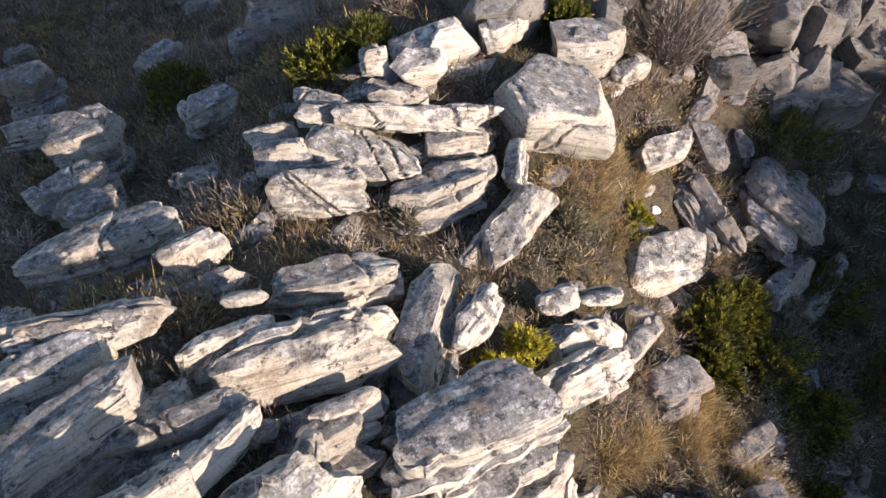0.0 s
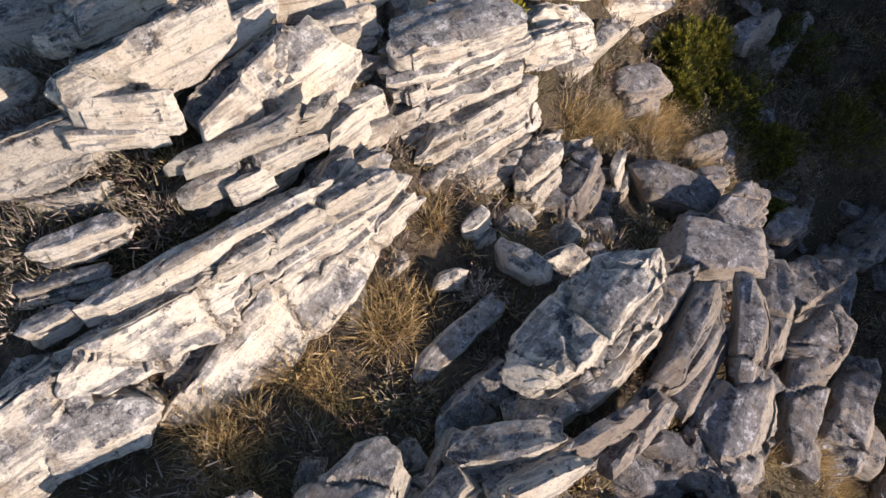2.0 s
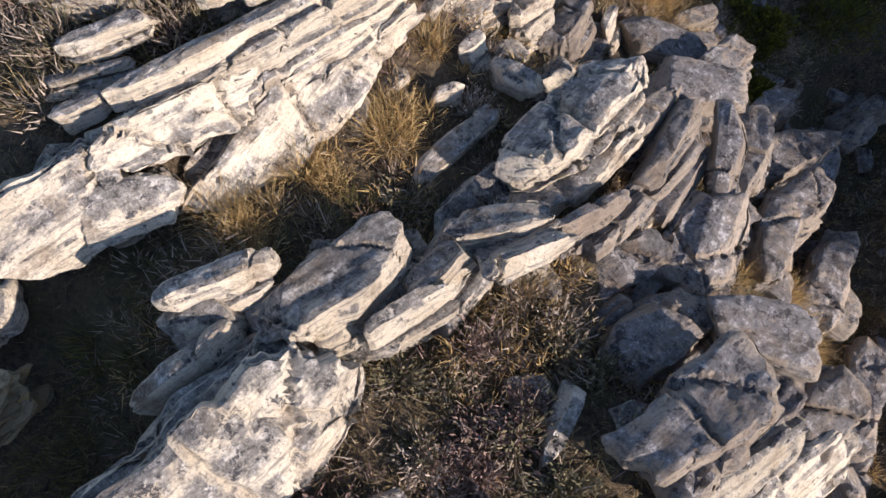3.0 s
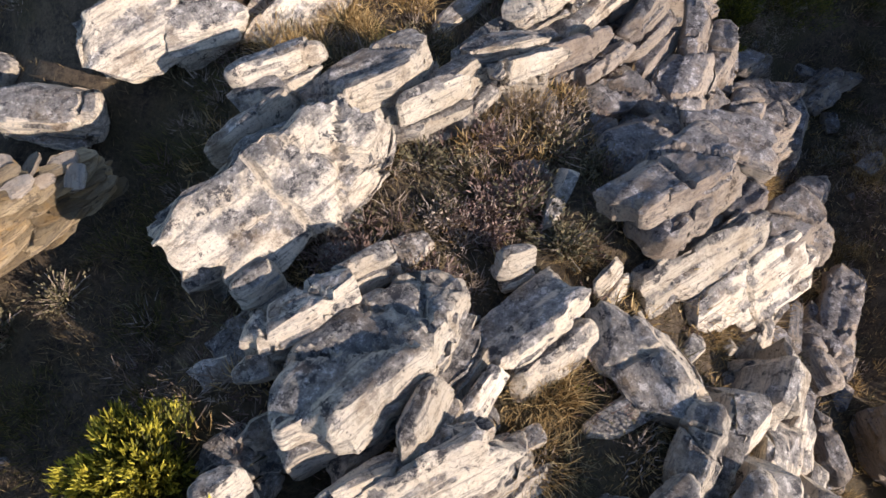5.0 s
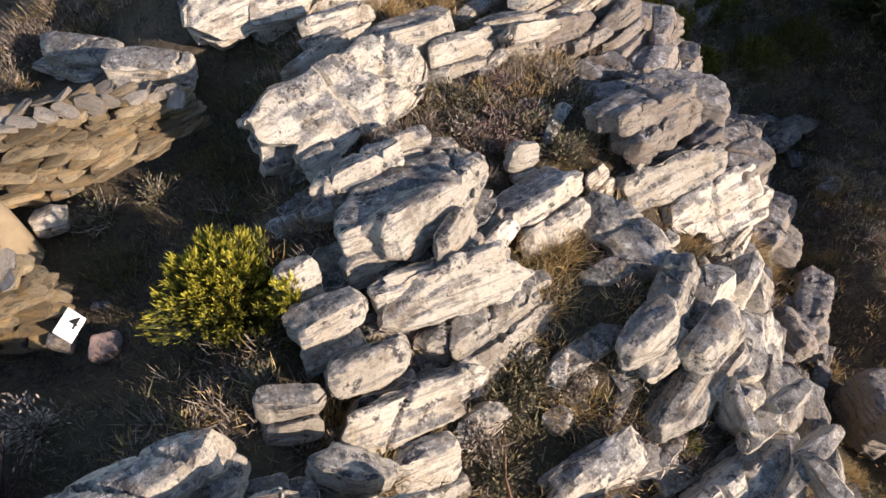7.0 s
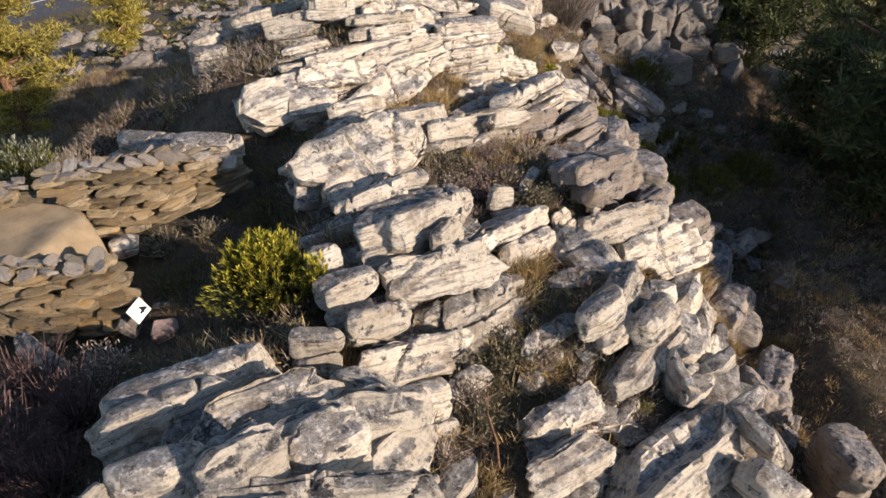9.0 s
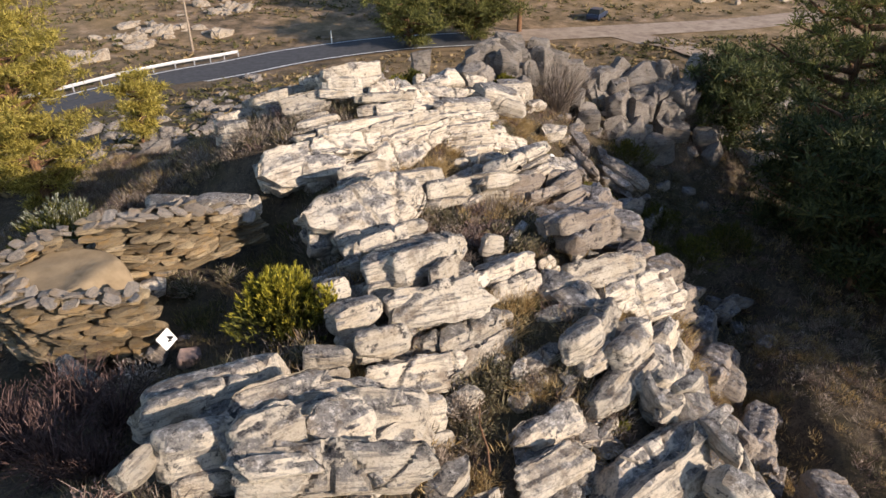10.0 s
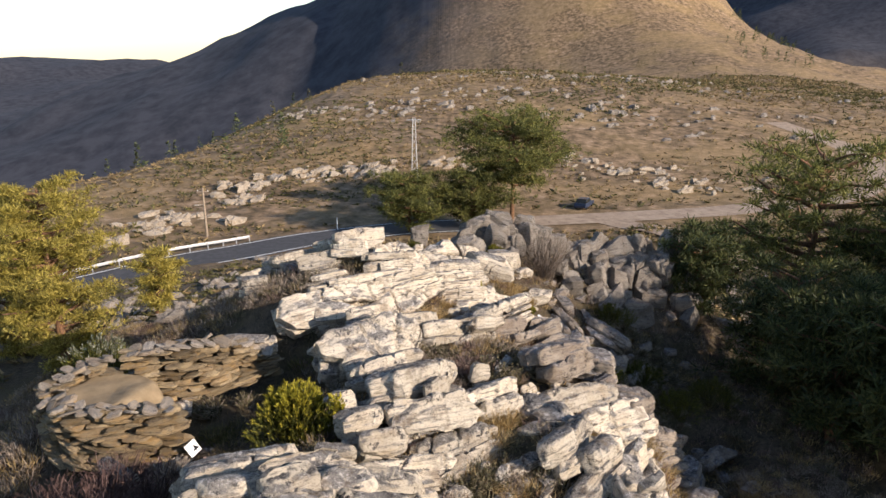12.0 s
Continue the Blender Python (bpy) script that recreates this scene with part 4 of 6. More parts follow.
used = {id(o): False for obs in KINDS.values() for o in obs}
prand = random.Random(11)


PATCHES = []


def patch(x, y, r, kind):
    """Plants of one kind, set close together over a round patch."""
    PATCHES.append((x, y, r))
    count = max(1, int(r * r * (5.5 if kind in ("heather", "dark", "purple") else 9) + 0.8))
    for _ in range(min(count, 9)):
        ang, d = prand.uniform(0, 2 * math.pi), r * math.sqrt(prand.uniform(0, 1)) * 0.9
        px, py = x + d * math.cos(ang), y + d * math.sin(ang)
        if math.hypot(px + 4.7, py + 8.5) < 0.75 or math.hypot(px + 2.7, py + 8.3) < 1.0:
            continue
        s = prand.uniform(0.85, 1.4)
        m = pose(px, py, float(ground_z(px, py)[0]), prand.uniform(-9, 9), prand.uniform(-9, 9), prand.uniform(0, 360))
        ob = prand.choice(KINDS[kind])
        if not used[id(ob)]:
            used[id(ob)] = True
            ob.matrix_basis = m @ Matrix.Scale(s, 4)
        else:
            made = copy_thing(ob, m)
            made.scale = (s, s, s * prand.uniform(0.85, 1.1))


patch(-4.9, 8.3, 0.88, "heather")
patch(-7.9, 10.7, 1.28, "heather")
patch(-13.8, 18.0, 1.60, "heather")
patch(-9.7, 16.0, 1.60, "heather")
patch(-4.1, 10.4, 0.61, "heather")
patch(-1.2, 5.1, 0.42, "heather")
patch(-2.0, 4.7, 0.44, "straw")
patch(-2.9, 6.0, 0.34, "straw")
patch(-0.6, 5.2, 0.39, "heather")
patch(-0.3, 4.6, 0.33, "heather")
patch(0.3, 5.4, 0.36, "heather")
patch(1.4, 5.4, 0.46, "heather")
patch(2.3, 5.9, 0.50, "heather")
patch(1.9, 6.9, 0.46, "straw")
patch(1.0, 7.2, 0.36, "straw")
patch(2.6, 7.2, 0.44, "straw")
patch(4.2, 9.2, 0.56, "heather")
patch(7.3, 10.6, 0.98, "heather")
patch(6.1, 10.4, 0.66, "heather")
patch(5.3, 4.2, 0.76, "heather")
patch(7.5, 5.1, 0.89, "heather")
patch(4.0, 2.9, 0.57, "straw")
patch(2.2, 2.5, 0.45, "straw")
patch(6.8, 3.5, 0.84, "straw")
patch(-6.5, 5.5, 0.51, "heather")
patch(-4.8, 6.6, 0.59, "heather")
patch(-2.7, 3.0, 0.22, "straw")
patch(-0.9, 3.6, 0.23, "straw")
patch(-0.8, 6.8, 0.34, "straw")
patch(-0.8, 2.2, 0.26, "heather")
patch(1.2, 4.7, 0.32, "heather")
patch(0.1, 3.2, 0.19, "heather")
patch(3.1, 4.2, 0.45, "heather")
patch(9.3, 9.8, 1.20, "dark")
patch(8.8, 8.0, 1.00, "dark")
patch(-0.1, -0.2, 0.42, "straw")
patch(-0.6, -1.2, 0.40, "straw")
patch(-1.1, -1.8, 0.49, "straw")
patch(-1.8, -2.7, 0.53, "straw")
patch(-0.3, -1.7, 0.36, "straw")
patch(-0.2, -2.2, 0.32, "dark")
patch(0.7, -1.0, 0.31, "heather")
patch(2.5, 2.4, 0.54, "straw")
patch(3.6, 2.5, 0.50, "heather")
patch(5.9, 4.4, 0.99, "dark")
patch(8.7, 5.5, 1.33, "dark")
patch(3.0, 0.8, 0.42, "dark")
patch(7.5, 3.3, 0.94, "heather")
patch(-2.4, -0.7, 0.40, "green")
patch(-3.0, -1.1, 0.35, "green")
patch(-2.1, -0.5, 0.28, "green")
patch(-3.4, -2.1, 0.29, "green")
patch(-2.3, -1.4, 0.17, "straw")
patch(-1.1, -2.5, 0.42, "green")
patch(8.7, 4.0, 0.86, "heather")
patch(1.2, -3.6, 0.36, "heather")
patch(0.9, -4.2, 0.52, "purple")
patch(0.1, -4.4, 0.38, "heather")
patch(0.6, -5.1, 0.50, "purple")
patch(-0.2, -5.0, 0.32, "heather")
patch(1.7, -5.2, 0.35, "dark")
patch(-2.1, -2.5, 0.44, "straw")
patch(-1.6, -2.0, 0.39, "straw")
patch(-2.7, -3.3, 0.36, "green")
patch(-3.5, -3.6, 0.44, "green")
patch(-3.9, -5.6, 0.5, "green")
patch(-3.2, -5.2, 0.5, "green")
patch(-4.0, -7.4, 0.4, "green")
patch(-3.0, -4.2, 0.4, "green")
patch(4.1, -2.8, 0.30, "straw")
patch(1.5, -3.1, 0.21, "moss")
patch(1.5, -4.1, 0.30, "dark")
patch(3.3, -1.5, 0.37, "heather")
patch(0.0, -4.6, 0.44, "heather")
patch(0.5, -5.3, 0.49, "purple")
patch(-0.1, -5.3, 0.36, "heather")
patch(1.2, -3.8, 0.42, "heather")
patch(0.9, -3.5, 0.35, "straw")
patch(1.7, -5.2, 0.39, "heather")
patch(1.4, -5.6, 0.31, "straw")
patch(-0.9, -5.7, 0.31, "purple")
patch(-1.3, -5.9, 0.26, "purple")
patch(0.1, -6.1, 0.23, "purple")
patch(-0.6, -6.1, 0.22, "purple")
patch(1.7, -6.2, 0.28, "straw")
patch(1.1, -7.1, 0.30, "straw")
patch(1.4, -6.8, 0.24, "straw")
patch(3.4, -5.9, 0.42, "straw")
patch(2.9, -2.5, 0.37, "heather")
patch(3.7, -3.5, 0.32, "straw")
patch(2.0, -4.4, 0.34, "dark")
patch(0.9, -4.6, 0.32, "dark")
patch(9.4, -1.7, 0.76, "straw")
patch(0.8, -7.1, 0.18, "moss")
patch(-0.5, -4.3, 0.19, "heather")
patch(-1.1, -8.6, 0.20, "dark")
patch(-1.5, -9.7, 0.23, "straw")
patch(0.4, -9.2, 0.39, "heather")
patch(0.9, -7.9, 0.31, "straw")
patch(1.3, -7.3, 0.32, "straw")
patch(-0.6, -7.9, 0.21, "moss")
patch(0.2, -8.2, 0.22, "moss")
patch(3.3, -6.1, 0.35, "straw")
patch(4.8, -5.3, 0.41, "straw")
patch(-4.5, -8.8, 0.42, "heather")
patch(-4.5, -6.0, 0.20, "dark")
patch(-3.3, -6.7, 0.65, "green")
patch(-4.4, -6.9, 0.62, "green")
patch(1.1, -9.0, 0.39, "heather")
patch(0.8, -8.8, 0.27, "dark")
patch(0.5, -8.8, 0.40, "heather")
patch(-0.1, -10.5, 0.35, "heather")
patch(0.5, -9.8, 0.46, "heather")
patch(0.1, -9.4, 0.30, "heather")
patch(1.3, -9.3, 0.34, "straw")
patch(2.5, -7.2, 0.35, "straw")
patch(2.9, -9.3, 0.32, "moss")
patch(1.4, -7.0, 0.30, "moss")
patch(-1.0, -10.2, 0.23, "straw")
patch(-1.5, -9.5, 0.24, "straw")
patch(10.8, -0.3, 1.21, "straw")
patch(10.2, 0.8, 1.02, "heather")
patch(-4.7, -11.4, 0.59, "purple")
patch(-4.8, -10.0, 0.43, "heather")
patch(-3.9, -12.8, 0.37, "purple")
patch(11.0, 7.1, 1.44, "dark")
patch(4.5, -4.5, 0.50, "dark")
patch(12.3, 3.9, 1.60, "dark")
patch(12.8, 0.1, 1.60, "heather")
patch(2.2, -4.8, 0.57, "purple")
patch(1.1, -4.9, 0.50, "purple")
patch(0.2, -5.8, 0.41, "purple")
patch(-2.4, -9.2, 0.33, "dark")
patch(-3.6, -4.8, 0.46, "green")
patch(-5.1, -6.2, 0.33, "dark")
patch(0.5, -10.8, 0.32, "straw")
patch(5.0, 3.2, 0.9, "straw")
patch(5.7, 2.3, 1.0, "heather")
patch(4.6, 3.7, 0.7, "straw")
patch(6.5, 3.8, 1.0, "heather")
patch(7.6, 6.2, 1.1, "dark")
patch(3.3, 3.0, 0.6, "straw")
patch(5.4, 6.6, 0.8, "heather")
patch(3.2, 7.4, 0.6, "straw")
patch(2.7, 6.6, 0.5, "straw")
patch(5.9, -3.2, 0.9, "straw")
patch(6.6, -5.0, 1.0, "heather")
patch(7.6, -2.6, 1.0, "straw")
patch(6.2, -8.2, 1.0, "heather")
patch(7.6, -8.0, 1.1, "straw")

for kind, obs in KINDS.items():
    for ob in obs:
        if not used[id(ob)]:
            ob.matrix_basis = pose(-5.5, 4.0, float(ground_z(-5.5, 4.0)[0]))

# ledges of broken bedrock between the slabs
def ledge_mesh(seed, material=None):
    rng = np.random.RandomState(seed)
    q, quads = sheet(rng.uniform(0.6, 1.4), rng.uniform(0.25, 0.5), rng.uniform(0.14, 0.28), rng, seed, 0.055, 0.02, 0.9, 4)
    me = mesh_from("ledge_rock", q, quads, material or ROCK)
    me.set_sharp_from_angle(angle=radians(30))
    return me


ledges = [ledge_mesh(1500 + i) for i in range(24)]
dark_ledges = [ledge_mesh(1500 + i, GREYROCK) for i in range(24)]
bp = np.random.RandomState(19)
A = np.array([(r[0], r[1]) for r in ROCKS])
M = np.array(PATCHES)
N = 2600
bx_, by_ = bp.uniform(-4.4, 4.6, N), bp.uniform(-13, 9.5, N)
d_rock = np.sqrt((bx_[:, None] - A[:, 0]) ** 2 + (by_[:, None] - A[:, 1]) ** 2).min(1)
d_patch = (np.sqrt((bx_[:, None] - M[:, 0]) ** 2 + (by_[:, None] - M[:, 1]) ** 2) / (M[:, 2] * 1.3 + 0.15)).min(1)
fine_ = (d_rock < 0.8) & (d_patch > 1.0) & ~((bx_ < -2.2) & (by_ < 1.5)) & (vnoise(np.c_[bx_ * 0.9, by_ * 0.9, 0 * bx_], 55) > -0.1) & ~((bx_ < -2.6) & (np.abs(by_ + 1.2) < 1.6))
placed = []
for x, y in zip(bx_[fine_], by_[fine_]):
    if len(placed) >= 230 or any((x - u) ** 2 + (y - v) ** 2 < 0.09 for u, v in placed):
        continue
    placed.append((x, y))
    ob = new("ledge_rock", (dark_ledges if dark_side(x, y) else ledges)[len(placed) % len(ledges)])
    ob.matrix_basis = pose(x, y, float(ground_z(x, y)[0]) + bp.uniform(-0.06, 0.03), bp.uniform(-10, 30), bp.uniform(-12, 12), bp.normal(33, 14)) @ Matrix.Scale(bp.uniform(0.8, 1.25), 4)
    tagged(ob, "low broken ledge of pale schist bedrock", "rock", "bedrock ledges")

# litter and short grass over the soil of the crag: too many to count
g = np.random.RandomState(5)
count = 150000
crowd = g.uniform(0, 1, count) < 0.72
xs = np.where(crowd, g.uniform(-4.6, 6.0, count), g.uniform(-13, 10, count))
ys = np.where(crowd, g.uniform(-13, 10, count), g.uniform(-15, 13, count))
dens = vnoise(np.c_[xs * 0.8, ys * 0.8, 0 * xs], 77) + 0.35
ok = g.uniform(-0.6, 0.7, count) < dens
xs, ys = xs[ok], ys[ok]
zs = ground_z(xs, ys)
c = len(xs)
ang, ln, lean = g.uniform(0, 2 * np.pi, c), g.uniform(0.06, 0.20, c), g.uniform(0.2, 1.4, c)
base = np.c_[xs, ys, zs - 0.01]
tip = base + np.c_[np.cos(ang) * lean, np.sin(ang) * lean, np.ones(c)] / np.sqrt(1 + lean ** 2)[:, None] * ln[:, None]
sd = np.c_[-np.sin(ang), np.cos(ang), 0 * ang] * 0.007
V = np.stack([base - sd, base + sd, tip], 1).reshape(-1, 3)
me = bpy.data.meshes.new("grass")
me.from_pydata(V.tolist(), [], np.arange(3 * c).reshape(-1, 3).tolist())
me.materials.append(leaf_material("litter", (0.05, 0.04, 0.022), (0.13, 0.10, 0.05), (0.27, 0.20, 0.11), 0.9, 0.2))
tagged(new("grass", me), "thin dry grass and heather litter over the soil", "grass", kind="stuff")


def broom(x, y, height, radius, sprays, leaves, material, label, tips=None, sunk=0.0):
    """A broom bush: a dome of upright sprays, green below and paler at the tips."""
    rng = np.random.RandomState(int(abs(x * 100) + abs(y * 10)))
    TV, TF, GV, GF, YV, YF = [], [], [], [], [], []
    for _ in range(sprays):
        ang, u = rng.uniform(0, 2 * math.pi), math.sqrt(rng.uniform(0, 1))
        dome = math.sqrt(max(0.05, 1 - u * u)) * rng.uniform(0.75, 1.05)
        lump = 1 + 0.28 * math.sin(3 * ang + x) * u + 0.12 * math.sin(7 * ang)
        head = np.array((math.cos(ang) * u * radius * lump, math.sin(ang) * u * radius * lump, height * (0.18 + 0.82 * dome)))
        d = np.array((math.cos(ang) * u * 0.75, math.sin(ang) * u * 0.75, 1.0)) + rng.normal(size=3) * 0.14
        d /= np.linalg.norm(d)
        ln = 0.42 * height * rng.uniform(0.7, 1.2)
        root = np.array((head[0] * 0.15, head[1] * 0.15, -0.05))
        side = np.cross(head - root, (0.2, 0.4, 0.9))
        side *= 0.008 / (np.linalg.norm(side) + 1e-9)
        st = len(TV)
        TV += [root - side, root + side, head + side * 0.5, head - side * 0.5]
        TF += [(st, st + 1, st + 2, st + 3)]
        f = rng.uniform(0, 1, (leaves, 1))
        q = head - d * ln * (1 - f) + rng.normal(size=(leaves, 3)) * 0.07 * height * (1.05 - f)
        v = d + rng.normal(size=(leaves, 3)) * 0.26
        v *= rng.uniform(0.07, 0.13, (leaves, 1)) / np.linalg.norm(v, axis=1)[:, None]
        sd = np.cross(v, rng.normal(size=(leaves, 3)))
        sd *= 0.011 / (np.linalg.norm(sd, axis=1)[:, None] + 1e-9)
        leaf = np.stack([q, q + v * 0.5 + sd, q + v, q + v * 0.5 - sd], 1)
        # paler leaves towards the tips, more of them on higher sprays
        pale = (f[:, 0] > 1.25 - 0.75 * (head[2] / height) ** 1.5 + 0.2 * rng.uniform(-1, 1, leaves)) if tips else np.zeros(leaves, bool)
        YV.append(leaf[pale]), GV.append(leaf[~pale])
    GV, YV = np.vstack(GV).reshape(-1, 3), np.vstack(YV).reshape(-1, 3)
    GF, YF = np.arange(len(GV)).reshape(-1, 4), np.arange(len(YV)).reshape(-1, 4)
    ob = new("broom_bush")
    part("stem", mesh_from("stem", TV, TF, HEATHGREEN, False), ob)
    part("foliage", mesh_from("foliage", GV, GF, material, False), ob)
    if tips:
        tagged(part("young_growth", mesh_from("young_growth", YV, YF, tips, False), ob, "paler leaves at the tips of the higher sprays"), kind="stuff")
    ob.matrix_basis = pose(x, y, float(ground_z(x, y)[0]) - sunk)
    return tagged(ob, label, "bush")


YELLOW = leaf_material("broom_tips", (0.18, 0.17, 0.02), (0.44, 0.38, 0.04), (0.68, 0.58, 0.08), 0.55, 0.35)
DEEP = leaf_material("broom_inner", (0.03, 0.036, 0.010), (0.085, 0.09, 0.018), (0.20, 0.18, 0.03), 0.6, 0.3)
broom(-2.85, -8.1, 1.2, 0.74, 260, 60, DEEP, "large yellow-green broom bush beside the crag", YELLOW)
broom(-2.0, -8.4, 0.95, 0.22, 26, 50, BROOM, "yellow tip of broom leaning on a pale rock", YELLOW)
broom(1.03, 3.45, 0.72, 0.32, 60, 45, YELLOW, "small bright yellow broom bush in a cleft", YELLOW)
broom(0.62, 3.11, 0.45, 0.24, 34, 40, YELLOW, "small bright yellow broom bush in a cleft", YELLOW)
broom(3.36, 6.82, 0.35, 0.4, 45, 40, BROOM, "low yellow-green broom bush on the ledge", YELLOW)
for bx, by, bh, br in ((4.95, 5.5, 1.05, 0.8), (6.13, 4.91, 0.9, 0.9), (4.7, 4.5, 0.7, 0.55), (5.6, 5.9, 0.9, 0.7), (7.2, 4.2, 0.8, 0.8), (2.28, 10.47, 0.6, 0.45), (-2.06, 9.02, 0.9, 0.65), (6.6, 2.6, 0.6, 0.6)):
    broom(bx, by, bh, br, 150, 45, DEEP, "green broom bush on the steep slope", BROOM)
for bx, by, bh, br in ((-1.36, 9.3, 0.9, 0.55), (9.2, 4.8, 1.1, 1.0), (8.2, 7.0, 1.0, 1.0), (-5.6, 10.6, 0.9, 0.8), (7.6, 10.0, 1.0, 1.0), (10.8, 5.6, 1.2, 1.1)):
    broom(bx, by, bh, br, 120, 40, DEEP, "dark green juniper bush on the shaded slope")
grey_tree = plant("bare_bush", *bushy(np.random.RandomState(44), 240, 2.4, 1.5, 10, 0.14, 0.012, 0.3), HEATHER, HEATHER)
grey_tree.matrix_basis = pose(4.6, 10.6, float(ground_z(4.6, 10.6)[0]))
tagged(grey_tree, "leafless grey twiggy bush among the dark rocks", "bush")


# ---- drystone sentry walls ----
def ribbon(points, t):
    """The point and heading at the share t of a polyline's length."""
    seg = [math.dist(p[:2], q[:2]) for p, q in zip(points, points[1:])]
    d = t * sum(seg)
    for (p, q), s in zip(zip(points, points[1:]), seg):
        if d <= s or (p, q) == (points[-2], points[-1]):
            f = d / s
            return [a + (b - a) * f for a, b in zip(p, q)], math.degrees(math.atan2(q[1] - p[1], q[0] - p[0])), sum(seg)
        d -= s


CAPROCK = make_rock_material("capstone", (0.36, 0.31, 0.25), (0.28, 0.22, 0.16), (0.09, 0.085, 0.08), 0.6, 0.3, 0.6, (0.24, 0.215, 0.19), 0.5)
wall_stones = [stone_mesh("stone", 0.42, 0.28, 0.085, 1200 + i, WALLROCK, 0.07) for i in range(14)]
cap_stones = [stone_mesh("stone", 0.34, 0.24, 0.065, 1230 + i, CAPROCK, 0.05) for i in range(6)]


def drystone(points, base, thick, label):
    """A wall of flat stones laid in courses along a bent line; points: x, y, top."""
    wall = new("drystone_wall")
    wall.matrix_basis = pose(points[0][0], points[0][1], base)
    back = wall.matrix_basis.inverted()
    length = ribbon(points, 0)[2]
    rnd = random.Random(int(length * 100))
    courses = 12
    for k in range(courses):
        d = rnd.uniform(0, 0.15)
        while d < length:
            stone = rnd.uniform(0.25, 0.7)
            (x, y, top), yaw, _ = ribbon(points, min(d / length, 1.0))
            z = base + (top - base) * (k + 0.5) / courses
            for side in (-1, 1):
                off = side * thick * (0.5 - 0.08 * k / courses) * 0.62 + rnd.uniform(-0.10, 0.10)
                a = radians(yaw)
                ob = new("stone", rnd.choice(wall_stones))
                ob.parent = wall
                ob.matrix_basis = back @ pose(x - off * math.sin(a), y + off * math.cos(a), z + rnd.uniform(-0.03, 0.03), rnd.uniform(-12, 12), rnd.uniform(-9, 9), yaw + rnd.uniform(-22, 22) + (180 if rnd.random() < 0.5 else 0)) @ Matrix.Diagonal((stone / 0.38, rnd.uniform(0.7, 1.25), (top - base) / courses / 0.085 * rnd.uniform(0.45, 1.15), 1))
            d += stone * 0.92
    d = 0.1
    while d < length:
        (x, y, top), yaw, _ = ribbon(points, d / length)
        for off in (-0.13, 0.13):
            a = radians(yaw)
            ob = new("capstone", rnd.choice(cap_stones))
            ob.parent = wall
            ob.matrix_basis = back @ pose(x - off * math.sin(a) * thick / 0.45, y + off * math.cos(a) * thick / 0.45, top + 0.02, rnd.uniform(-32, 32), rnd.uniform(-22, 22), rnd.uniform(0, 360)) @ Matrix.Scale(rnd.uniform(0.8, 1.35), 4)
        d += rnd.uniform(0.2, 0.36)
    return tagged(wall, label, "stone wall")


drystone([(-4.25, -4.5, 3.05), (-4.7, -4.9, 3.45), (-5.3, -5.45, 3.75), (-6.1, -5.85, 3.75), (-6.85, -6.05, 3.75)], 2.5, 0.5, "curved drystone wall of flat ochre stones beside the path")
drystone([(-5.2, -7.95, 3.45), (-5.6, -8.1, 3.5), (-6.3, -8.2, 3.5), (-7.1, -8.05, 3.45), (-7.75, -7.6, 3.4), (-8.05, -6.95, 3.45), (-7.8, -6.4, 3.55), (-7.2, -6.15, 3.65)], 2.3, 0.45, "broken drystone sentry wall with pale capstones")
# the bank of trodden sand inside the walls
SAND, nt, b = mat("sandy_earth", 0.95)
co = nt.nodes.new("ShaderNodeTexCoord").outputs["Object"]
nt.links.new(ramp(nt, noise_tex(nt, co, 3.0, 5, 0.6), (0.3, (0.20, 0.148, 0.088)), (0.7, (0.30, 0.228, 0.14))), b.inputs["Base Color"])
bump(nt, b, noise_tex(nt, co, 12.0, 6, 0.7), 0.6, 0.03)
rr, aa = np.meshgrid(np.linspace(0.0, 1.0, 18), np.linspace(0, 2 * math.pi, 41))
wob = 1 + 0.06 * np.sin(3 * aa + 1) + 0.04 * np.sin(7 * aa)
bx, by = -6.85 + 1.05 * rr * wob * np.cos(aa), -7.1 + 0.9 * rr * wob * np.sin(aa)
bz = 3.36 - 0.75 * smooth(-6.2, -5.6, bx - 0.25 * (by + 7.0)) + 0.06 * vnoise(np.c_[bx.ravel() * 2.2, by.ravel() * 3, 0 * bx.ravel()], 3).reshape(bx.shape) - 1.1 * smooth(0.93, 1.0, rr)
gi = np.arange(bx.size).reshape(bx.shape)
bank = new("sand_bank", mesh_from("sand_bank", np.c_[bx.ravel(), by.ravel(), bz.ravel()], np.stack([gi[:-1, :-1], gi[:-1, 1:], gi[1:, 1:], gi[1:, :-1]], -1).reshape(-1, 4), SAND))
tagged(bank, "bank of tan sandy earth filling the sentry post", "earth bank")
boulder(-5.65, -6.55, 2.62, 0.75, 0.45, 0.32, 20, 0, 8)

# ---- number board leaning on a pink stone ----
WHITE, nt, b = mat("white_board", 0.5)
co = nt.nodes.new("ShaderNodeTexCoord").outputs["Object"]
nt.links.new(ramp(nt, noise_tex(nt, co, 14.0, 4, 0.6), (0.35, (0.70, 0.70, 0.68)), (0.6, (0.82, 0.82, 0.80))), b.inputs["Base Color"])
INK, nt, b = mat("black_paint", 0.5)
b.inputs["Base Color"].default_value = (0.015, 0.015, 0.016, 1)
GREYINK, nt, b = mat("faded_paint", 0.6)
b.inputs["Base Color"].default_value = (0.45, 0.45, 0.45, 1)
PINK = make_rock_material("pink_stone", (0.36, 0.25, 0.21), (0.30, 0.20, 0.17), (0.13, 0.10, 0.09), 0.5, 0.0, 0.2, (0.26, 0.19, 0.17), 0.4)


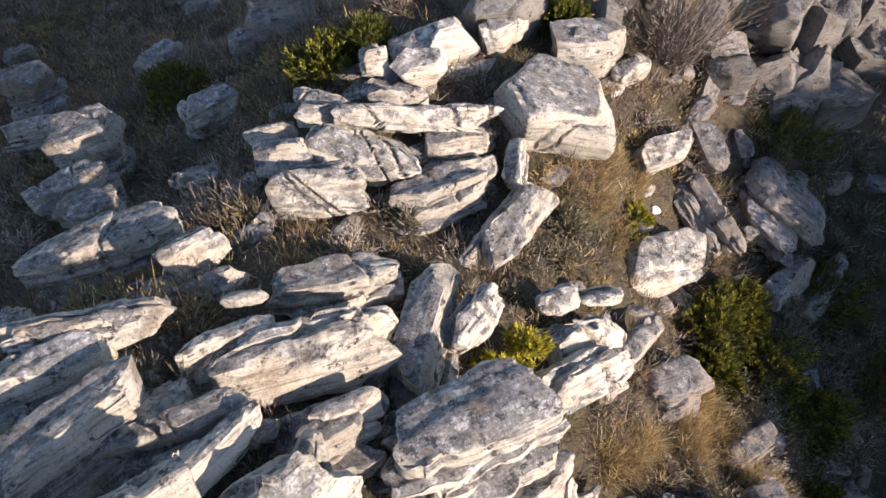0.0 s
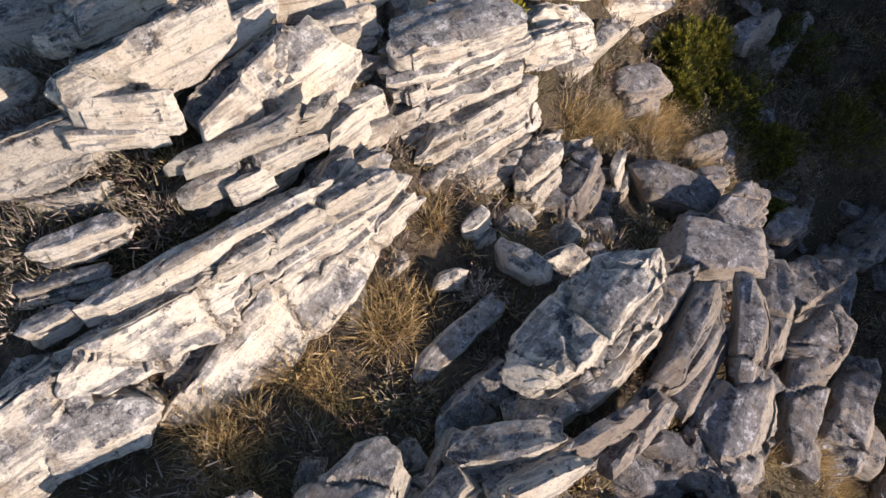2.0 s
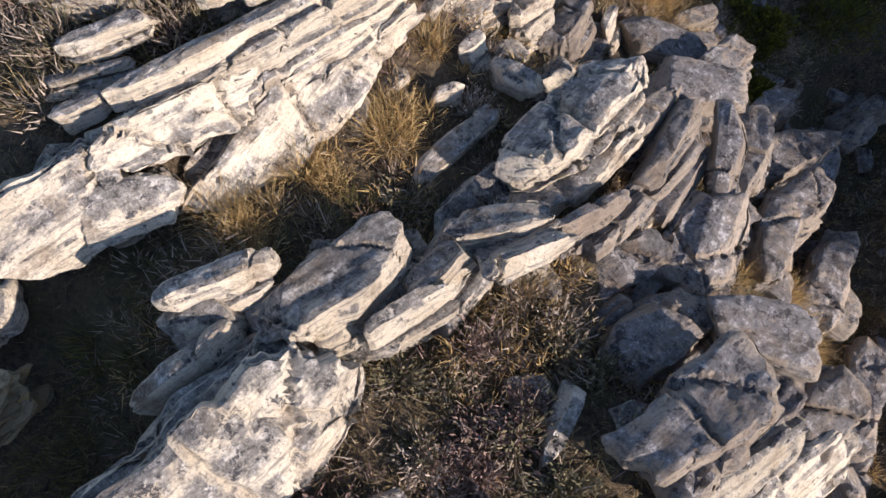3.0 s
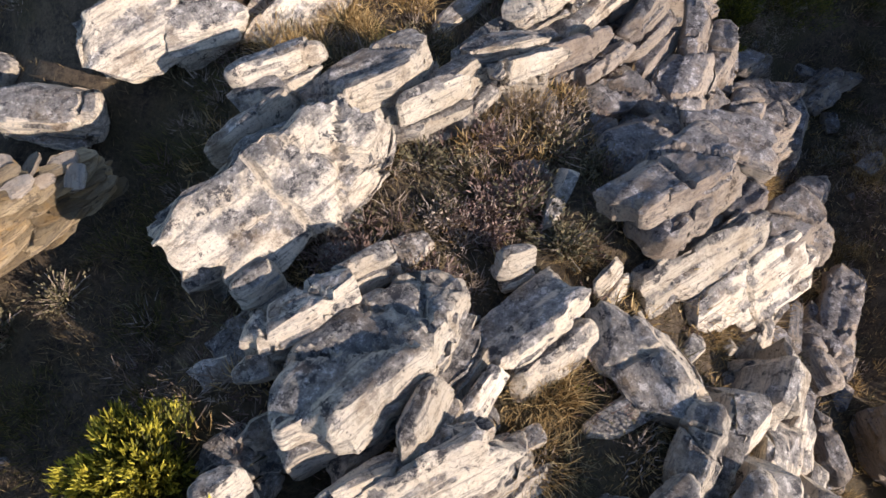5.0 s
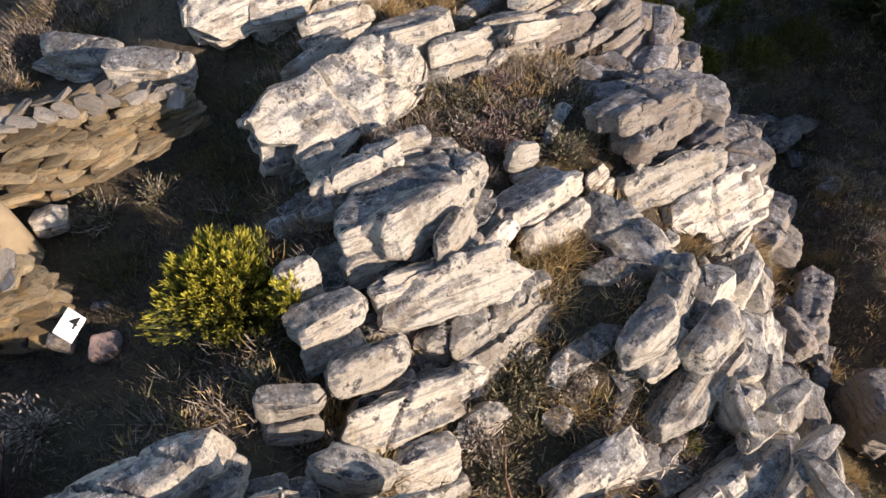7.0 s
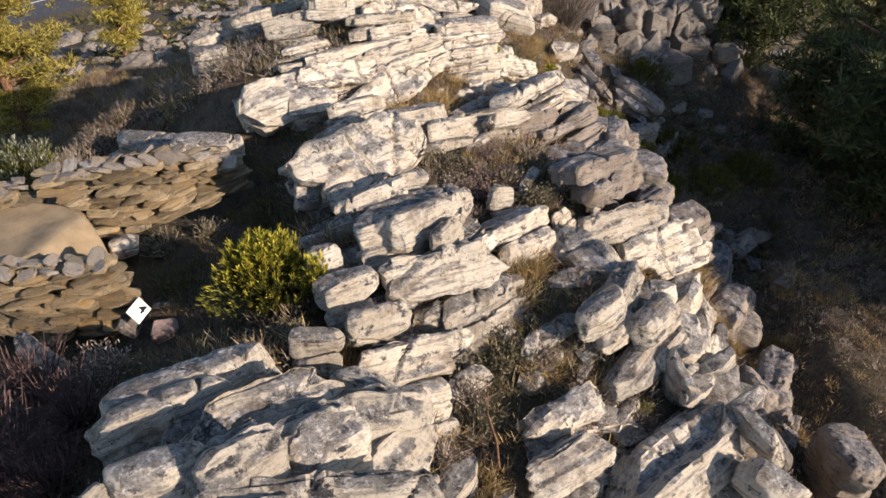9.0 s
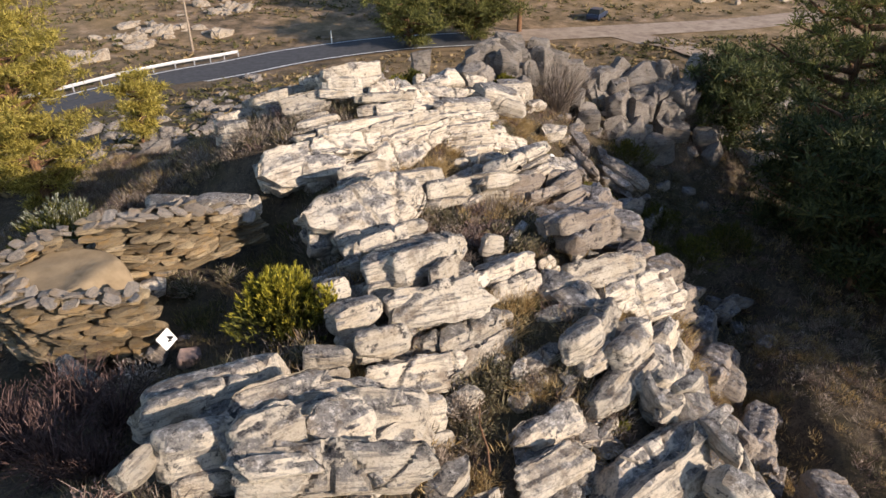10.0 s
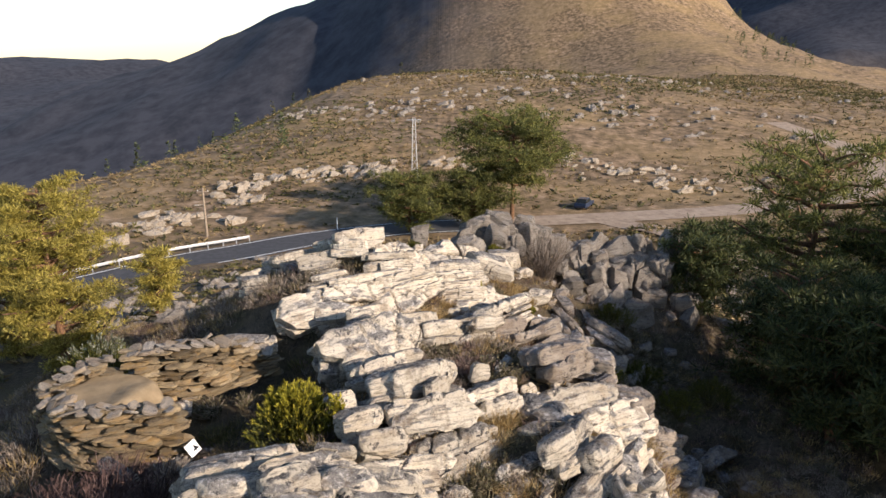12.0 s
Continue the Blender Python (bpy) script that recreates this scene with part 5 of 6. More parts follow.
def box(name, sx, sy, sz, material, bevel=0.004):
    bm = bmesh.new()
    bmesh.ops.create_cube(bm, size=1.0)
    bmesh.ops.scale(bm, vec=(sx, sy, sz), verts=bm.verts)
    if bevel:
        bmesh.ops.bevel(bm, geom=bm.edges[:], offset=bevel, segments=2, affect='EDGES')
    me = bpy.data.meshes.new(name)
    bm.to_mesh(me)
    bm.free()
    me.materials.append(material)
    return me


sign = new("number_board")
face = Vector((0.15, -0.04, -0.20)).normalized()
rise = Vector((0.075, 0.40, -0.05))
rise = (rise - rise.dot(face) * face).normalized()
out = face.cross(rise)
sign.matrix_basis = Matrix(((face.x, rise.x, out.x, -4.80), (face.y, rise.y, out.y, -8.24), (face.z, rise.z, out.z, 2.74), (0, 0, 0, 1)))
tagged(sign, "small white board with a black number, leaning on a stone", "sign")
part("board", box("board", 0.26, 0.37, 0.012, WHITE), sign)
curve = bpy.data.curves.new("figure", 'FONT')
curve.body, curve.size, curve.align_x, curve.align_y, curve.extrude, curve.offset = "4", 0.25, 'CENTER', 'CENTER', 0.001, 0.002
curve.materials.append(INK)
fig = part("figure", curve, sign, "black painted number 4")
fig.matrix_basis = pose(0.02, 0.05, 0.0085, 0, 0, 0)
for bxx, byy, ww in ((0.03, -0.075, 0.13), (0.02, -0.105, 0.1), (0.03, -0.135, 0.12)):
    bar = part("lettering", box("lettering", ww, 0.010, 0.002, GREYINK, 0), sign, "faded grey line of lettering")
    bar.matrix_basis = pose(bxx, byy, 0.0075)
prop = new("stone", rock_mesh("stone", 0.34, 0.3, 0.18, 1303, GREYROCK, 0.04, 9))
prop.matrix_basis = pose(-5.02, -8.26, 2.44, 0, 40, 0)
tagged(prop, "grey stone under the white number board", "stone")
pink = new("stone", rock_mesh("stone", 0.42, 0.34, 0.34, 1301, PINK, 0.03, 8))
pink.matrix_basis = pose(-4.45, -8.38, float(ground_z(-4.45, -8.38)[0]) + 0.08, 5, 8, 30)
tagged(pink, "pinkish stone behind the white number board", "stone")
flat = new("stone", rock_mesh("stone", 0.6, 0.32, 0.14, 1302, GREYROCK, 0.03, 9))
flat.matrix_basis = pose(-4.55, -7.75, float(ground_z(-4.55, -7.75)[0]) + 0.04, 4, 6, -8)
tagged(flat, "flat dark grey stone lying by the number board", "stone")


# ---- pines ----
def tube(points, radii, sides=7):
    V, F = [], []
    for k, (p, r) in enumerate(zip(points, radii)):
        d = np.array(points[min(k + 1, len(points) - 1)]) - np.array(points[max(k - 1, 0)])
        d = d / (np.linalg.norm(d) + 1e-9)
        u = np.cross(d, (0.31, 0.77, 0.55))
        u /= np.linalg.norm(u)
        v = np.cross(d, u)
        for s in range(sides):
            a = 2 * math.pi * s / sides
            V.append(np.array(p) + r * (math.cos(a) * u + math.sin(a) * v))
    for k in range(len(points) - 1):
        for s in range(sides):
            F.append((k * sides + s, k * sides + (s + 1) % sides, (k + 1) * sides + (s + 1) % sides, (k + 1) * sides + s))
    return V, F


def pine(x, y, height, crown, seed, needles, label, bare=0.3, tufts=70, base_z=None, blade=0.22, limbs=26):
    """A Scots pine: bent trunk, limbs, and needle tufts in uneven tiers."""
    rng = np.random.RandomState(seed)
    top = new("pine_tree")
    z = float(ground_z(x, y)[0]) if base_z is None else base_z
    top.matrix_basis = pose(x, y, z)
    tagged(top, label, "tree")
    bend = rng.normal(size=2) * 0.05 * height
    trunk = [np.array((bend[0] * math.sin(2.2 * f), bend[1] * math.sin(1.7 * f), height * f * 0.97 - 0.3 * (f == 0))) for f in np.linspace(0, 1, 9)]
    V, F = tube(trunk, [0.024 * height * (1 - 0.9 * f) + 0.02 for f in np.linspace(0, 1, 9)], 9)
    centres = []
    for k in range(limbs):
        f = bare + (1 - bare) * (k + rng.uniform(0, 1)) / limbs
        i = min(int(f * 8), 7)
        root = trunk[i] + (trunk[i + 1] - trunk[i]) * (f * 8 - i)
        ang = k * 2.4 + rng.uniform(-0.5, 0.5)
        g0 = (f - bare) / (1 - bare)
        reach = crown * (0.35 + 0.65 * math.sin(math.pi * min(1, 0.22 + 0.78 * (1 - g0)) ** 0.8)) * rng.uniform(0.65, 1.1) * (1 - 0.55 * g0 ** 2)
        d = np.array((math.cos(ang), math.sin(ang), rng.uniform(-0.05, 0.35)))
        pts = [root + d * reach * s + np.array((0, 0, 0.12 * reach * s * s)) + rng.normal(size=3) * 0.04 * reach * s for s in (0, 0.33, 0.66, 1.0)]
        v2, f2 = tube(pts, [0.035 * reach * (1 - 0.8 * s) + 0.012 for s in (0, 0.33, 0.66, 1.0)], 5)
        F += [tuple(j + len(V) for j in q) for q in f2]
        V += v2
        for _ in range(max(2, int(tufts * reach / crown / limbs * 2.2))):
            s = rng.uniform(0.35, 1.05)
            centres.append(root + d * reach * s + np.array((0, 0, 0.12 * reach * s * s)) + rng.normal(size=3) * (0.2, 0.2, 0.055) * reach * 0.9)
    part("trunk", mesh_from("trunk", V, F, BARK), top, "reddish-brown pine trunk with limbs")
    C = np.array(centres)
    per = 38
    n = len(C) * per
    who = np.repeat(np.arange(len(C)), per)
    d = rng.normal(size=(n, 3)) + (0, 0, 0.45)
    d /= np.linalg.norm(d, axis=1)[:, None]
    size = blade * rng.uniform(0.7, 1.3, n)[:, None]
    start = C[who] + d * rng.uniform(0.0, 1.0, n)[:, None] * size * (1.5, 1.5, 0.8)
    tip = start + d * size
    sd = np.cross(d, rng.normal(size=(n, 3)))
    sd *= blade * 0.11 / (np.linalg.norm(sd, axis=1)[:, None] + 1e-9)
    me = bpy.data.meshes.new("crown")
    me.from_pydata(np.stack([start - sd, start + sd, tip], 1).reshape(-1, 3).tolist(), [], np.arange(3 * n).reshape(-1, 3).tolist())
    me.materials.append(needles)
    part("crown", me, top, "tiers of green needle tufts")
    return top


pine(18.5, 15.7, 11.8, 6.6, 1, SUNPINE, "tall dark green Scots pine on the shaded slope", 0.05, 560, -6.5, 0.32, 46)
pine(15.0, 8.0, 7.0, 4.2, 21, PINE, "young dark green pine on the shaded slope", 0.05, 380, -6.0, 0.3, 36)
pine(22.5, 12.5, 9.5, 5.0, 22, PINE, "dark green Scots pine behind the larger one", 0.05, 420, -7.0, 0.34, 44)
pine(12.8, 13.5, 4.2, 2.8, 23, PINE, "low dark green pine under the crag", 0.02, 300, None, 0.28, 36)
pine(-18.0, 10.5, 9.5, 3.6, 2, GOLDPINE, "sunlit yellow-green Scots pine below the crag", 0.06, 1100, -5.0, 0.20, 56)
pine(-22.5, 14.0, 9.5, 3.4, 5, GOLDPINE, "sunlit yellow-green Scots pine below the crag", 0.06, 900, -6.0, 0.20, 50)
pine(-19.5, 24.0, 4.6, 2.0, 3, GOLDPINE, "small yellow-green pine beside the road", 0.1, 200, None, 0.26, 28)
pine(9.2, 73.0, 13.4, 10.5, 4, SUNPINE, "lone Scots pine with a broad crown by the road", 0.34, 1100, None, 0.42, 46)
pine(-4.5, 66.0, 7.2, 6.4, 6, SUNPINE, "bushy dark green pine beside the road", 0.05, 520, None, 0.42, 30)
pine(3.0, 69.0, 6.8, 6.4, 7, SUNPINE, "bushy dark green pine beside the road", 0.05, 520, None, 0.42, 30)
# low pines on the eastern slope
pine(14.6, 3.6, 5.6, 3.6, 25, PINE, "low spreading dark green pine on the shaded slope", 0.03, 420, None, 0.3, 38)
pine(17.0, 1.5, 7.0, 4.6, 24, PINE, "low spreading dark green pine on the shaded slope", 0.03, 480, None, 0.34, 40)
# unseen pines, added beyond the view to cast shade on the eastern slope
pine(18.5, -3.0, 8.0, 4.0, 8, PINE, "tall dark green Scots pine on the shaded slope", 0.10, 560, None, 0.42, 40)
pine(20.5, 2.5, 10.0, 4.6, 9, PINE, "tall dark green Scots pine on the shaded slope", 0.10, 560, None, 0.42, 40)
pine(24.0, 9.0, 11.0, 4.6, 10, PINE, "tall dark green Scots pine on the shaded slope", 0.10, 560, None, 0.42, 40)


# ---- road, track and what stands by them ----
def curve_through(points, per=10):
    out = []
    P = [np.array(p, float) for p in (points[0], *points, points[-1])]
    for a, b_, c_, d_ in zip(P, P[1:], P[2:], P[3:]):
        for s in range(per):
            t = s / per
            out.append(0.5 * ((2 * b_) + (c_ - a) * t + (2 * a - 5 * b_ + 4 * c_ - d_) * t * t + (3 * b_ - a - 3 * c_ + d_) * t ** 3))
    return np.array(out + [P[-1]])


def strip(points, left, right, lift, across=6):
    """A sheet along a line, from left to right of it in metres, laid on the ground."""
    c = curve_through(points)
    d = np.gradient(c, axis=0)
    d /= np.linalg.norm(d, axis=1)[:, None]
    side = np.c_[d[:, 1], -d[:, 0]]
    V, F = [], []
    mid = ground_z(c[:, 0], c[:, 1])
    for k in range(across + 1):
        o = left + (right - left) * k / across
        p = c + side * o
        V.append(np.c_[p, mid + lift])
    n = len(c)
    V = np.stack(V, 1).reshape(-1, 3)
    for i in range(n - 1):
        for k in range(across):
            a0 = i * (across + 1) + k
            F.append((a0, a0 + 1, a0 + across + 2, a0 + across + 1))
    return V, F, c, side, mid


def plain(name, lo, hi, scale, rough=0.9, metal=0.0):
    m, nt, b = mat(name, rough)
    b.inputs["Metallic"].default_value = metal
    co = nt.nodes.new("ShaderNodeNewGeometry").outputs["Position"]
    n1 = noise_tex(nt, co, scale, 6, 0.7)
    nt.links.new(ramp(nt, n1, (0.35, lo), (0.65, hi)), b.inputs["Base Color"])
    bump(nt, b, n1, 0.4, 0.02)
    return m


ASPHALT = plain("asphalt", (0.045, 0.046, 0.05), (0.075, 0.075, 0.08), 1.5)
GRAVEL = plain("gravel", (0.23, 0.17, 0.125), (0.38, 0.30, 0.225), 0.8)
PAINT = plain("road_paint", (0.62, 0.62, 0.6), (0.78, 0.78, 0.76), 3.0)
ZINC = plain("galvanised_steel", (0.42, 0.42, 0.42), (0.58, 0.58, 0.58), 2.0, 0.55, 0.4)
WOOD = plain("weathered_pole", (0.22, 0.17, 0.12), (0.36, 0.29, 0.22), 4.0)
V, F, *_ = strip(ROAD, -3.4, 3.4, 0.10)
road = tagged(new("road", mesh_from("road", V, F, ASPHALT)), "dark asphalt mountain road below the crag", "road", kind="structure")
for o in (-2.95, 2.95):
    V, F, *_ = strip(ROAD, o - 0.09, o + 0.09, 0.112, 1)
    part("edge_line", mesh_from("edge_line", V, F, PAINT), road, "white painted edge line")
V, F, *_ = strip([(20, 74.5), (25, 68), (30, 60), (33, 50)], -2.2, 2.2, 0.07)
tagged(new("track", mesh_from("track", V, F, GRAVEL)), "earth track that leaves the lay-by downhill", "track", kind="structure")
V, F, *_ = strip(TRACK, -2.8, 2.8, 0.09)
tagged(new("track", mesh_from("track", V, F, GRAVEL)), "pale gravel track and lay-by beyond the road", "track", kind="structure")
V, F, c, side, mid = strip(ROAD, -3.9, -3.85, 0.5, 1)
rail = new("guard_rail")
rail.matrix_basis = pose(0, 0, 0)
tagged(rail, "pale steel guard rail on the outer edge of the road", "guard rail")
for o, up in ((-3.86, 0.62),):
    pts = np.c_[c + side * o, mid + up][22:43]
    RV, RF = [], []
    for i, p in enumerate(pts):
        for dz, dn in ((-0.16, 0), (-0.08, 0.05), (0, 0), (0.08, 0.05), (0.16, 0)):
            RV.append(p + np.array((side[i + 22, 0] * dn, side[i + 22, 1] * dn, dz)))
    RF = [(i * 5 + k, i * 5 + k + 1, i * 5 + k + 6, i * 5 + k + 5) for i in range(len(pts) - 1) for k in range(4)]
    part("beam", mesh_from("beam", RV, RF, ZINC), rail)
    post = box("post", 0.1, 0.1, 0.8, ZINC)
    for i in range(0, len(pts), 2):
        part("post", post, rail).matrix_basis = pose(pts[i][0], pts[i][1], pts[i][2] - 0.25)


def pole(x, y, height, radius, material, label, arms=True):
    top = new("utility_pole")
    top.matrix_basis = pose(x, y, float(ground_z(x, y)[0]))
    tagged(top, label, "pole")
    V, F = tube([(0, 0, -0.3), (0, 0, height * 0.5), (0, 0, height)], [radius, radius * 0.85, radius * 0.7], 8)
    part("shaft", mesh_from("shaft", V, F, material), top)
    if arms:
        part("crossarm", box("crossarm", 1.5, 0.1, 0.12, material), top).matrix_basis = pose(0, 0, height - 0.5)
        ins = mesh_from("insulator", *tube([(0, 0, 0), (0, 0, 0.18)], [0.05, 0.03], 6), PAINT)
        for dx in (-0.65, 0, 0.65):
            part("insulator", ins, top).matrix_basis = pose(dx, 0, height - 0.44)
    return top


pole(-30.0, 64.9, 6.2, 0.16, WOOD, "pale wooden utility pole beside the road")
pole(-13.9, 67.3, 1.6, 0.09, PAINT, "short white marker post at the roadside", False)
mast = new("lattice_mast")
mast.matrix_basis = pose(-5.0, 95.2, float(ground_z(-5.0, 95.2)[0]))
tagged(mast, "slim grey lattice power mast on the hillside", "pylon")
for sx in (-1, 1):
    for sy in (-1, 1):
        part("leg", mesh_from("leg", *tube([(sx * 0.5, sy * 0.5, -0.3), (sx * 0.2, sy * 0.2, 10.0)], [0.06, 0.05], 5), ZINC), mast)
for k in range(9):
    w0, w1, z0, z1 = 0.5 - 0.033 * k, 0.5 - 0.033 * (k + 1), 1.1 * k, 1.1 * (k + 1)
    for s in (-1, 1):
        part("brace", mesh_from("brace", *tube([(-w0 * s, -w0, z0), (w1 * s, -w1, z1)], [0.03, 0.03], 4), ZINC), mast)
part("crossarm", box("crossarm", 2.4, 0.12, 0.12, ZINC), mast).matrix_basis = pose(0, 0, 9.6)

# a parked car on the lay-by
CARPAINT, nt, b = mat("dark_blue_paint", 0.3)
b.inputs["Base Color"].default_value = (0.02, 0.035, 0.075, 1)
b.inputs["Coat Weight"].default_value = 0.6
GLASS, nt, b = mat("car_glass", 0.08)
b.inputs["Base Color"].default_value = (0.02, 0.025, 0.03, 1)
RUBBER, nt, b = mat("rubber", 0.9)
b.inputs["Base Color"].default_value = (0.02, 0.02, 0.02, 1)
car = new("car")
car.matrix_basis = pose(20.3, 79.5, float(ground_z(20.3, 79.5)[0]) + 0.1, 0, 0, 62)
tagged(car, "dark blue parked car on the gravel lay-by", "car")


def hull(name, outline, width, taper, material):
    bm = bmesh.new()
    n = len(outline)
    A = [bm.verts.new((px, -width / 2 * (taper if pz > 0.9 else 1), pz)) for px, pz in outline]
    B = [bm.verts.new((px, width / 2 * (taper if pz > 0.9 else 1), pz)) for px, pz in outline]
    bm.faces.new(A[::-1]), bm.faces.new(B)
    for i in range(n):
        bm.faces.new((A[i], A[(i + 1) % n], B[(i + 1) % n], B[i]))
    bmesh.ops.bevel(bm, geom=bm.edges[:], offset=0.04, segments=2, affect='EDGES')
    bmesh.ops.recalc_face_normals(bm, faces=bm.faces[:])
    me = bpy.data.meshes.new(name)
    bm.to_mesh(me)
    bm.free()
    me.materials.append(material)
    return me


part("body", hull("body", [(-2.1, 0.3), (2.1, 0.3), (2.15, 0.7), (1.2, 0.9), (-2.0, 0.95), (-2.15, 0.6)], 1.75, 0.97, CARPAINT), car)
part("cabin", hull("cabin", [(-1.8, 0.9), (1.1, 0.89), (0.4, 1.42), (-1.3, 1.45)], 1.6, 0.88, GLASS), car, "dark glazed cabin")
part("roof", box("roof", 1.55, 1.3, 0.05, CARPAINT, 0.02), car).matrix_basis = pose(-0.45, 0, 1.45)
wheel = mesh_from("wheel", *tube([(0, -0.1, 0), (0, -0.09, 0), (0, 0.09, 0), (0, 0.1, 0)], [0.02, 0.31, 0.31, 0.02], 16), RUBBER)
for wx in (-1.35, 1.35):
    for wy in (-0.8, 0.8):
        part("wheel", wheel, car).matrix_basis = pose(wx, wy, 0.31)

# ---- outcrops, scrub and far trees on the hills: past counting ----
OUTCROP = make_rock_material("outcrop_rock", (0.40, 0.345, 0.27), (0.28, 0.225, 0.165), (0.05, 0.045, 0.04), 1.0, 0.3, 0.3, (0.20, 0.185, 0.17), 0.8)



def rubble(name, centres, material, seed, label, sizes):
    rng = np.random.RandomState(seed)
    p0, quads = lattice(5, 3, 3)
    p0 = p0 / ((np.abs(p0) ** 4).sum(1) ** 0.25)[:, None]
    V, F, off = [], [], 0
    for cx, cy, sx, sy, count in centres:
        px, py = cx + rng.normal(size=count) * sx, cy + rng.normal(size=count) * sy
        pz = ground_z(px, py)
        away = road_distance(px, py) > 4.5
        for x, y, z, okay in zip(px, py, pz, away):
            if not okay:
                continue
            s = rng.uniform(*sizes) * np.array((rng.uniform(1.0, 2.1), rng.uniform(0.5, 0.9), rng.uniform(0.5, 1.0)))
            q = p0 * s * (1 + 0.16 * rng.normal(size=(len(p0), 1)))
            for _ in range(4):
                n = rng.normal(size=3)
                n /= np.linalg.norm(n)
                q = q - np.clip(q @ n - (q @ n).max() * rng.uniform(0.5, 0.8), 0, None)[:, None] * n
            lean, rise = rng.uniform(-0.5, 0.1), rng.uniform(-0.1, 0.3)
            q[:, 2] += rise * q[:, 0] + lean * -q[:, 1]
            a = radians(rng.normal(32, 14))
            q = np.c_[q[:, 0] * math.cos(a) - q[:, 1] * math.sin(a), q[:, 0] * math.sin(a) + q[:, 1] * math.cos(a), q[:, 2]] + (x, y, z + 0.15 * s[2])
            V.append(q)
            F.append(quads + off)
            off += len(p0)
    ob = new(name, mesh_from(name, np.vstack(V), np.vstack(F), material, False))
    return tagged(ob, label, "rocks", kind="stuff")


rubble("outcrop", [(-41, 60, 1.8, 0.9, 12), (-39, 68, 1.8, 1.2, 12), (-34, 73, 2.6, 1.2, 17), (-32.5, 83, 2.8, 1.5, 16), (-32, 92, 2.6, 2.0, 15), (-23.5, 99, 3.6, 2.0, 30), (-12.5, 100, 3.2, 2.0, 32), (2.5, 102, 2.6, 2.2, 14), (42.5, 95, 5.0, 3.0, 20), (36, 105, 6.0, 4.0, 20), (24, 110, 8.0, 5.0, 20)],
       OUTCROP, 61, "pale ribs of schist cropping out of the far hillside", (0.28, 0.95))
rubble("outcrop", [(38, 153, 9, 5, 30), (-14, 161, 9, 5, 34), (-33, 169, 8, 5, 26), (10, 180, 16, 8, 40), (70, 150, 20, 10, 36), (110, 210, 30, 12, 40), (60, 230, 26, 12, 40), (20, 235, 20, 8, 30)],
       HEATHROCK, 63, "grey outcrops scattered over the upper hill", (0.3, 1.0))
rubble("outcrop", [(-20, 34, 9, 8, 70), (-14, 22, 6, 5, 50), (-9, 45, 10, 7, 60), (14, 36, 10, 8, 60), (-30, 20, 8, 8, 30), (3, 24, 7, 5, 50)], HEATHROCK, 62, "grey rocks scattered over the heath slope", (0.15, 0.6))


def scrub(name, count, xr, yr, size, material, seed, label, tall=1.0, tris=10, clump=0.03, near=False):
    rng = np.random.RandomState(seed)
    xs, ys = rng.uniform(*xr, count), rng.uniform(*yr, count)
    keep = (road_distance(xs, ys) > 5) & (vnoise(np.c_[xs * clump, ys * clump, 0 * xs], seed) > rng.uniform(-0.7, 0.5, count)) & (near | ~((np.abs(xs) < 21) & (ys < 21)))
    xs, ys = xs[keep], ys[keep]
    zs = ground_z(xs, ys)
    s = size * rng.uniform(0.5, 1.4, len(xs)) * (1 + np.clip(ys, 0, 400) / 260)
    n = len(xs) * tris
    who = np.repeat(np.arange(len(xs)), tris)
    d = rng.normal(size=(n, 3)) * (1, 1, 0.8) + (0, 0, 0.7)
    if near:
        # fine twigs all over a low dome
        d[:, 2] = np.abs(d[:, 2]) + 0.3
        d /= np.linalg.norm(d, axis=1)[:, None]
        start = np.c_[xs, ys, zs - 0.02][who] + d * (s[who, None] * rng.uniform(0.1, 1.0, (n, 1)) ** 0.5) * (1, 1, 0.75)
        d = d + rng.normal(size=(n, 3)) * 0.45 + (0, 0, 0.4)
        tip = start + d * rng.uniform(0.05, 0.15, (n, 1))
        wide = np.full((n, 1), 0.009)
    else:
        d[:, 2] = np.abs(d[:, 2]) * tall * 0.6
        start = np.c_[xs, ys, zs][who] + d * s[who, None] * 0.28 * rng.uniform(0, 1, (n, 1))
        tip = start + d * s[who, None] * 0.4
        wide = s[who, None] * 0.16
    sd = np.cross(d, rng.normal(size=(n, 3)))
    sd *= wide / (np.linalg.norm(sd, axis=1)[:, None] + 1e-9)
    me = bpy.data.meshes.new(name)
    me.from_pydata(np.stack([start - sd, start + sd, tip], 1).reshape(-1, 3).tolist(), [], np.arange(3 * n).reshape(-1, 3).tolist())
    me.materials.append(material)
    return tagged(new(name, me), label, "scrub", kind="stuff")


DRYSCRUB = leaf_material("dry_scrub", (0.10, 0.075, 0.04), (0.20, 0.145, 0.07), (0.36, 0.26, 0.13), 0.85, 0.15)
OLIVE = leaf_material("olive_scrub", (0.04, 0.042, 0.016), (0.10, 0.095, 0.035), (0.19, 0.16, 0.06), 0.85, 0.15)
scrub("heath", 5200, (-70, 60), (8, 70), 0.55, OLIVE, 71, "grey-green heath scrub on the slope below the crag")
scrub("heath", 5200, (-70, 60), (8, 70), 0.5, DRYSCRUB, 72, "dry brown heath scrub on the slope below the crag")
scrub("heath", 30000, (-170, 200), (78, 330), 0.55, DRYSCRUB, 73, "dry brown heath scrub over the far hill", tris=7)
scrub("heath", 30000, (-170, 200), (78, 330), 0.62, OLIVE, 74, "olive-green heath scrub over the far hill", tris=7)
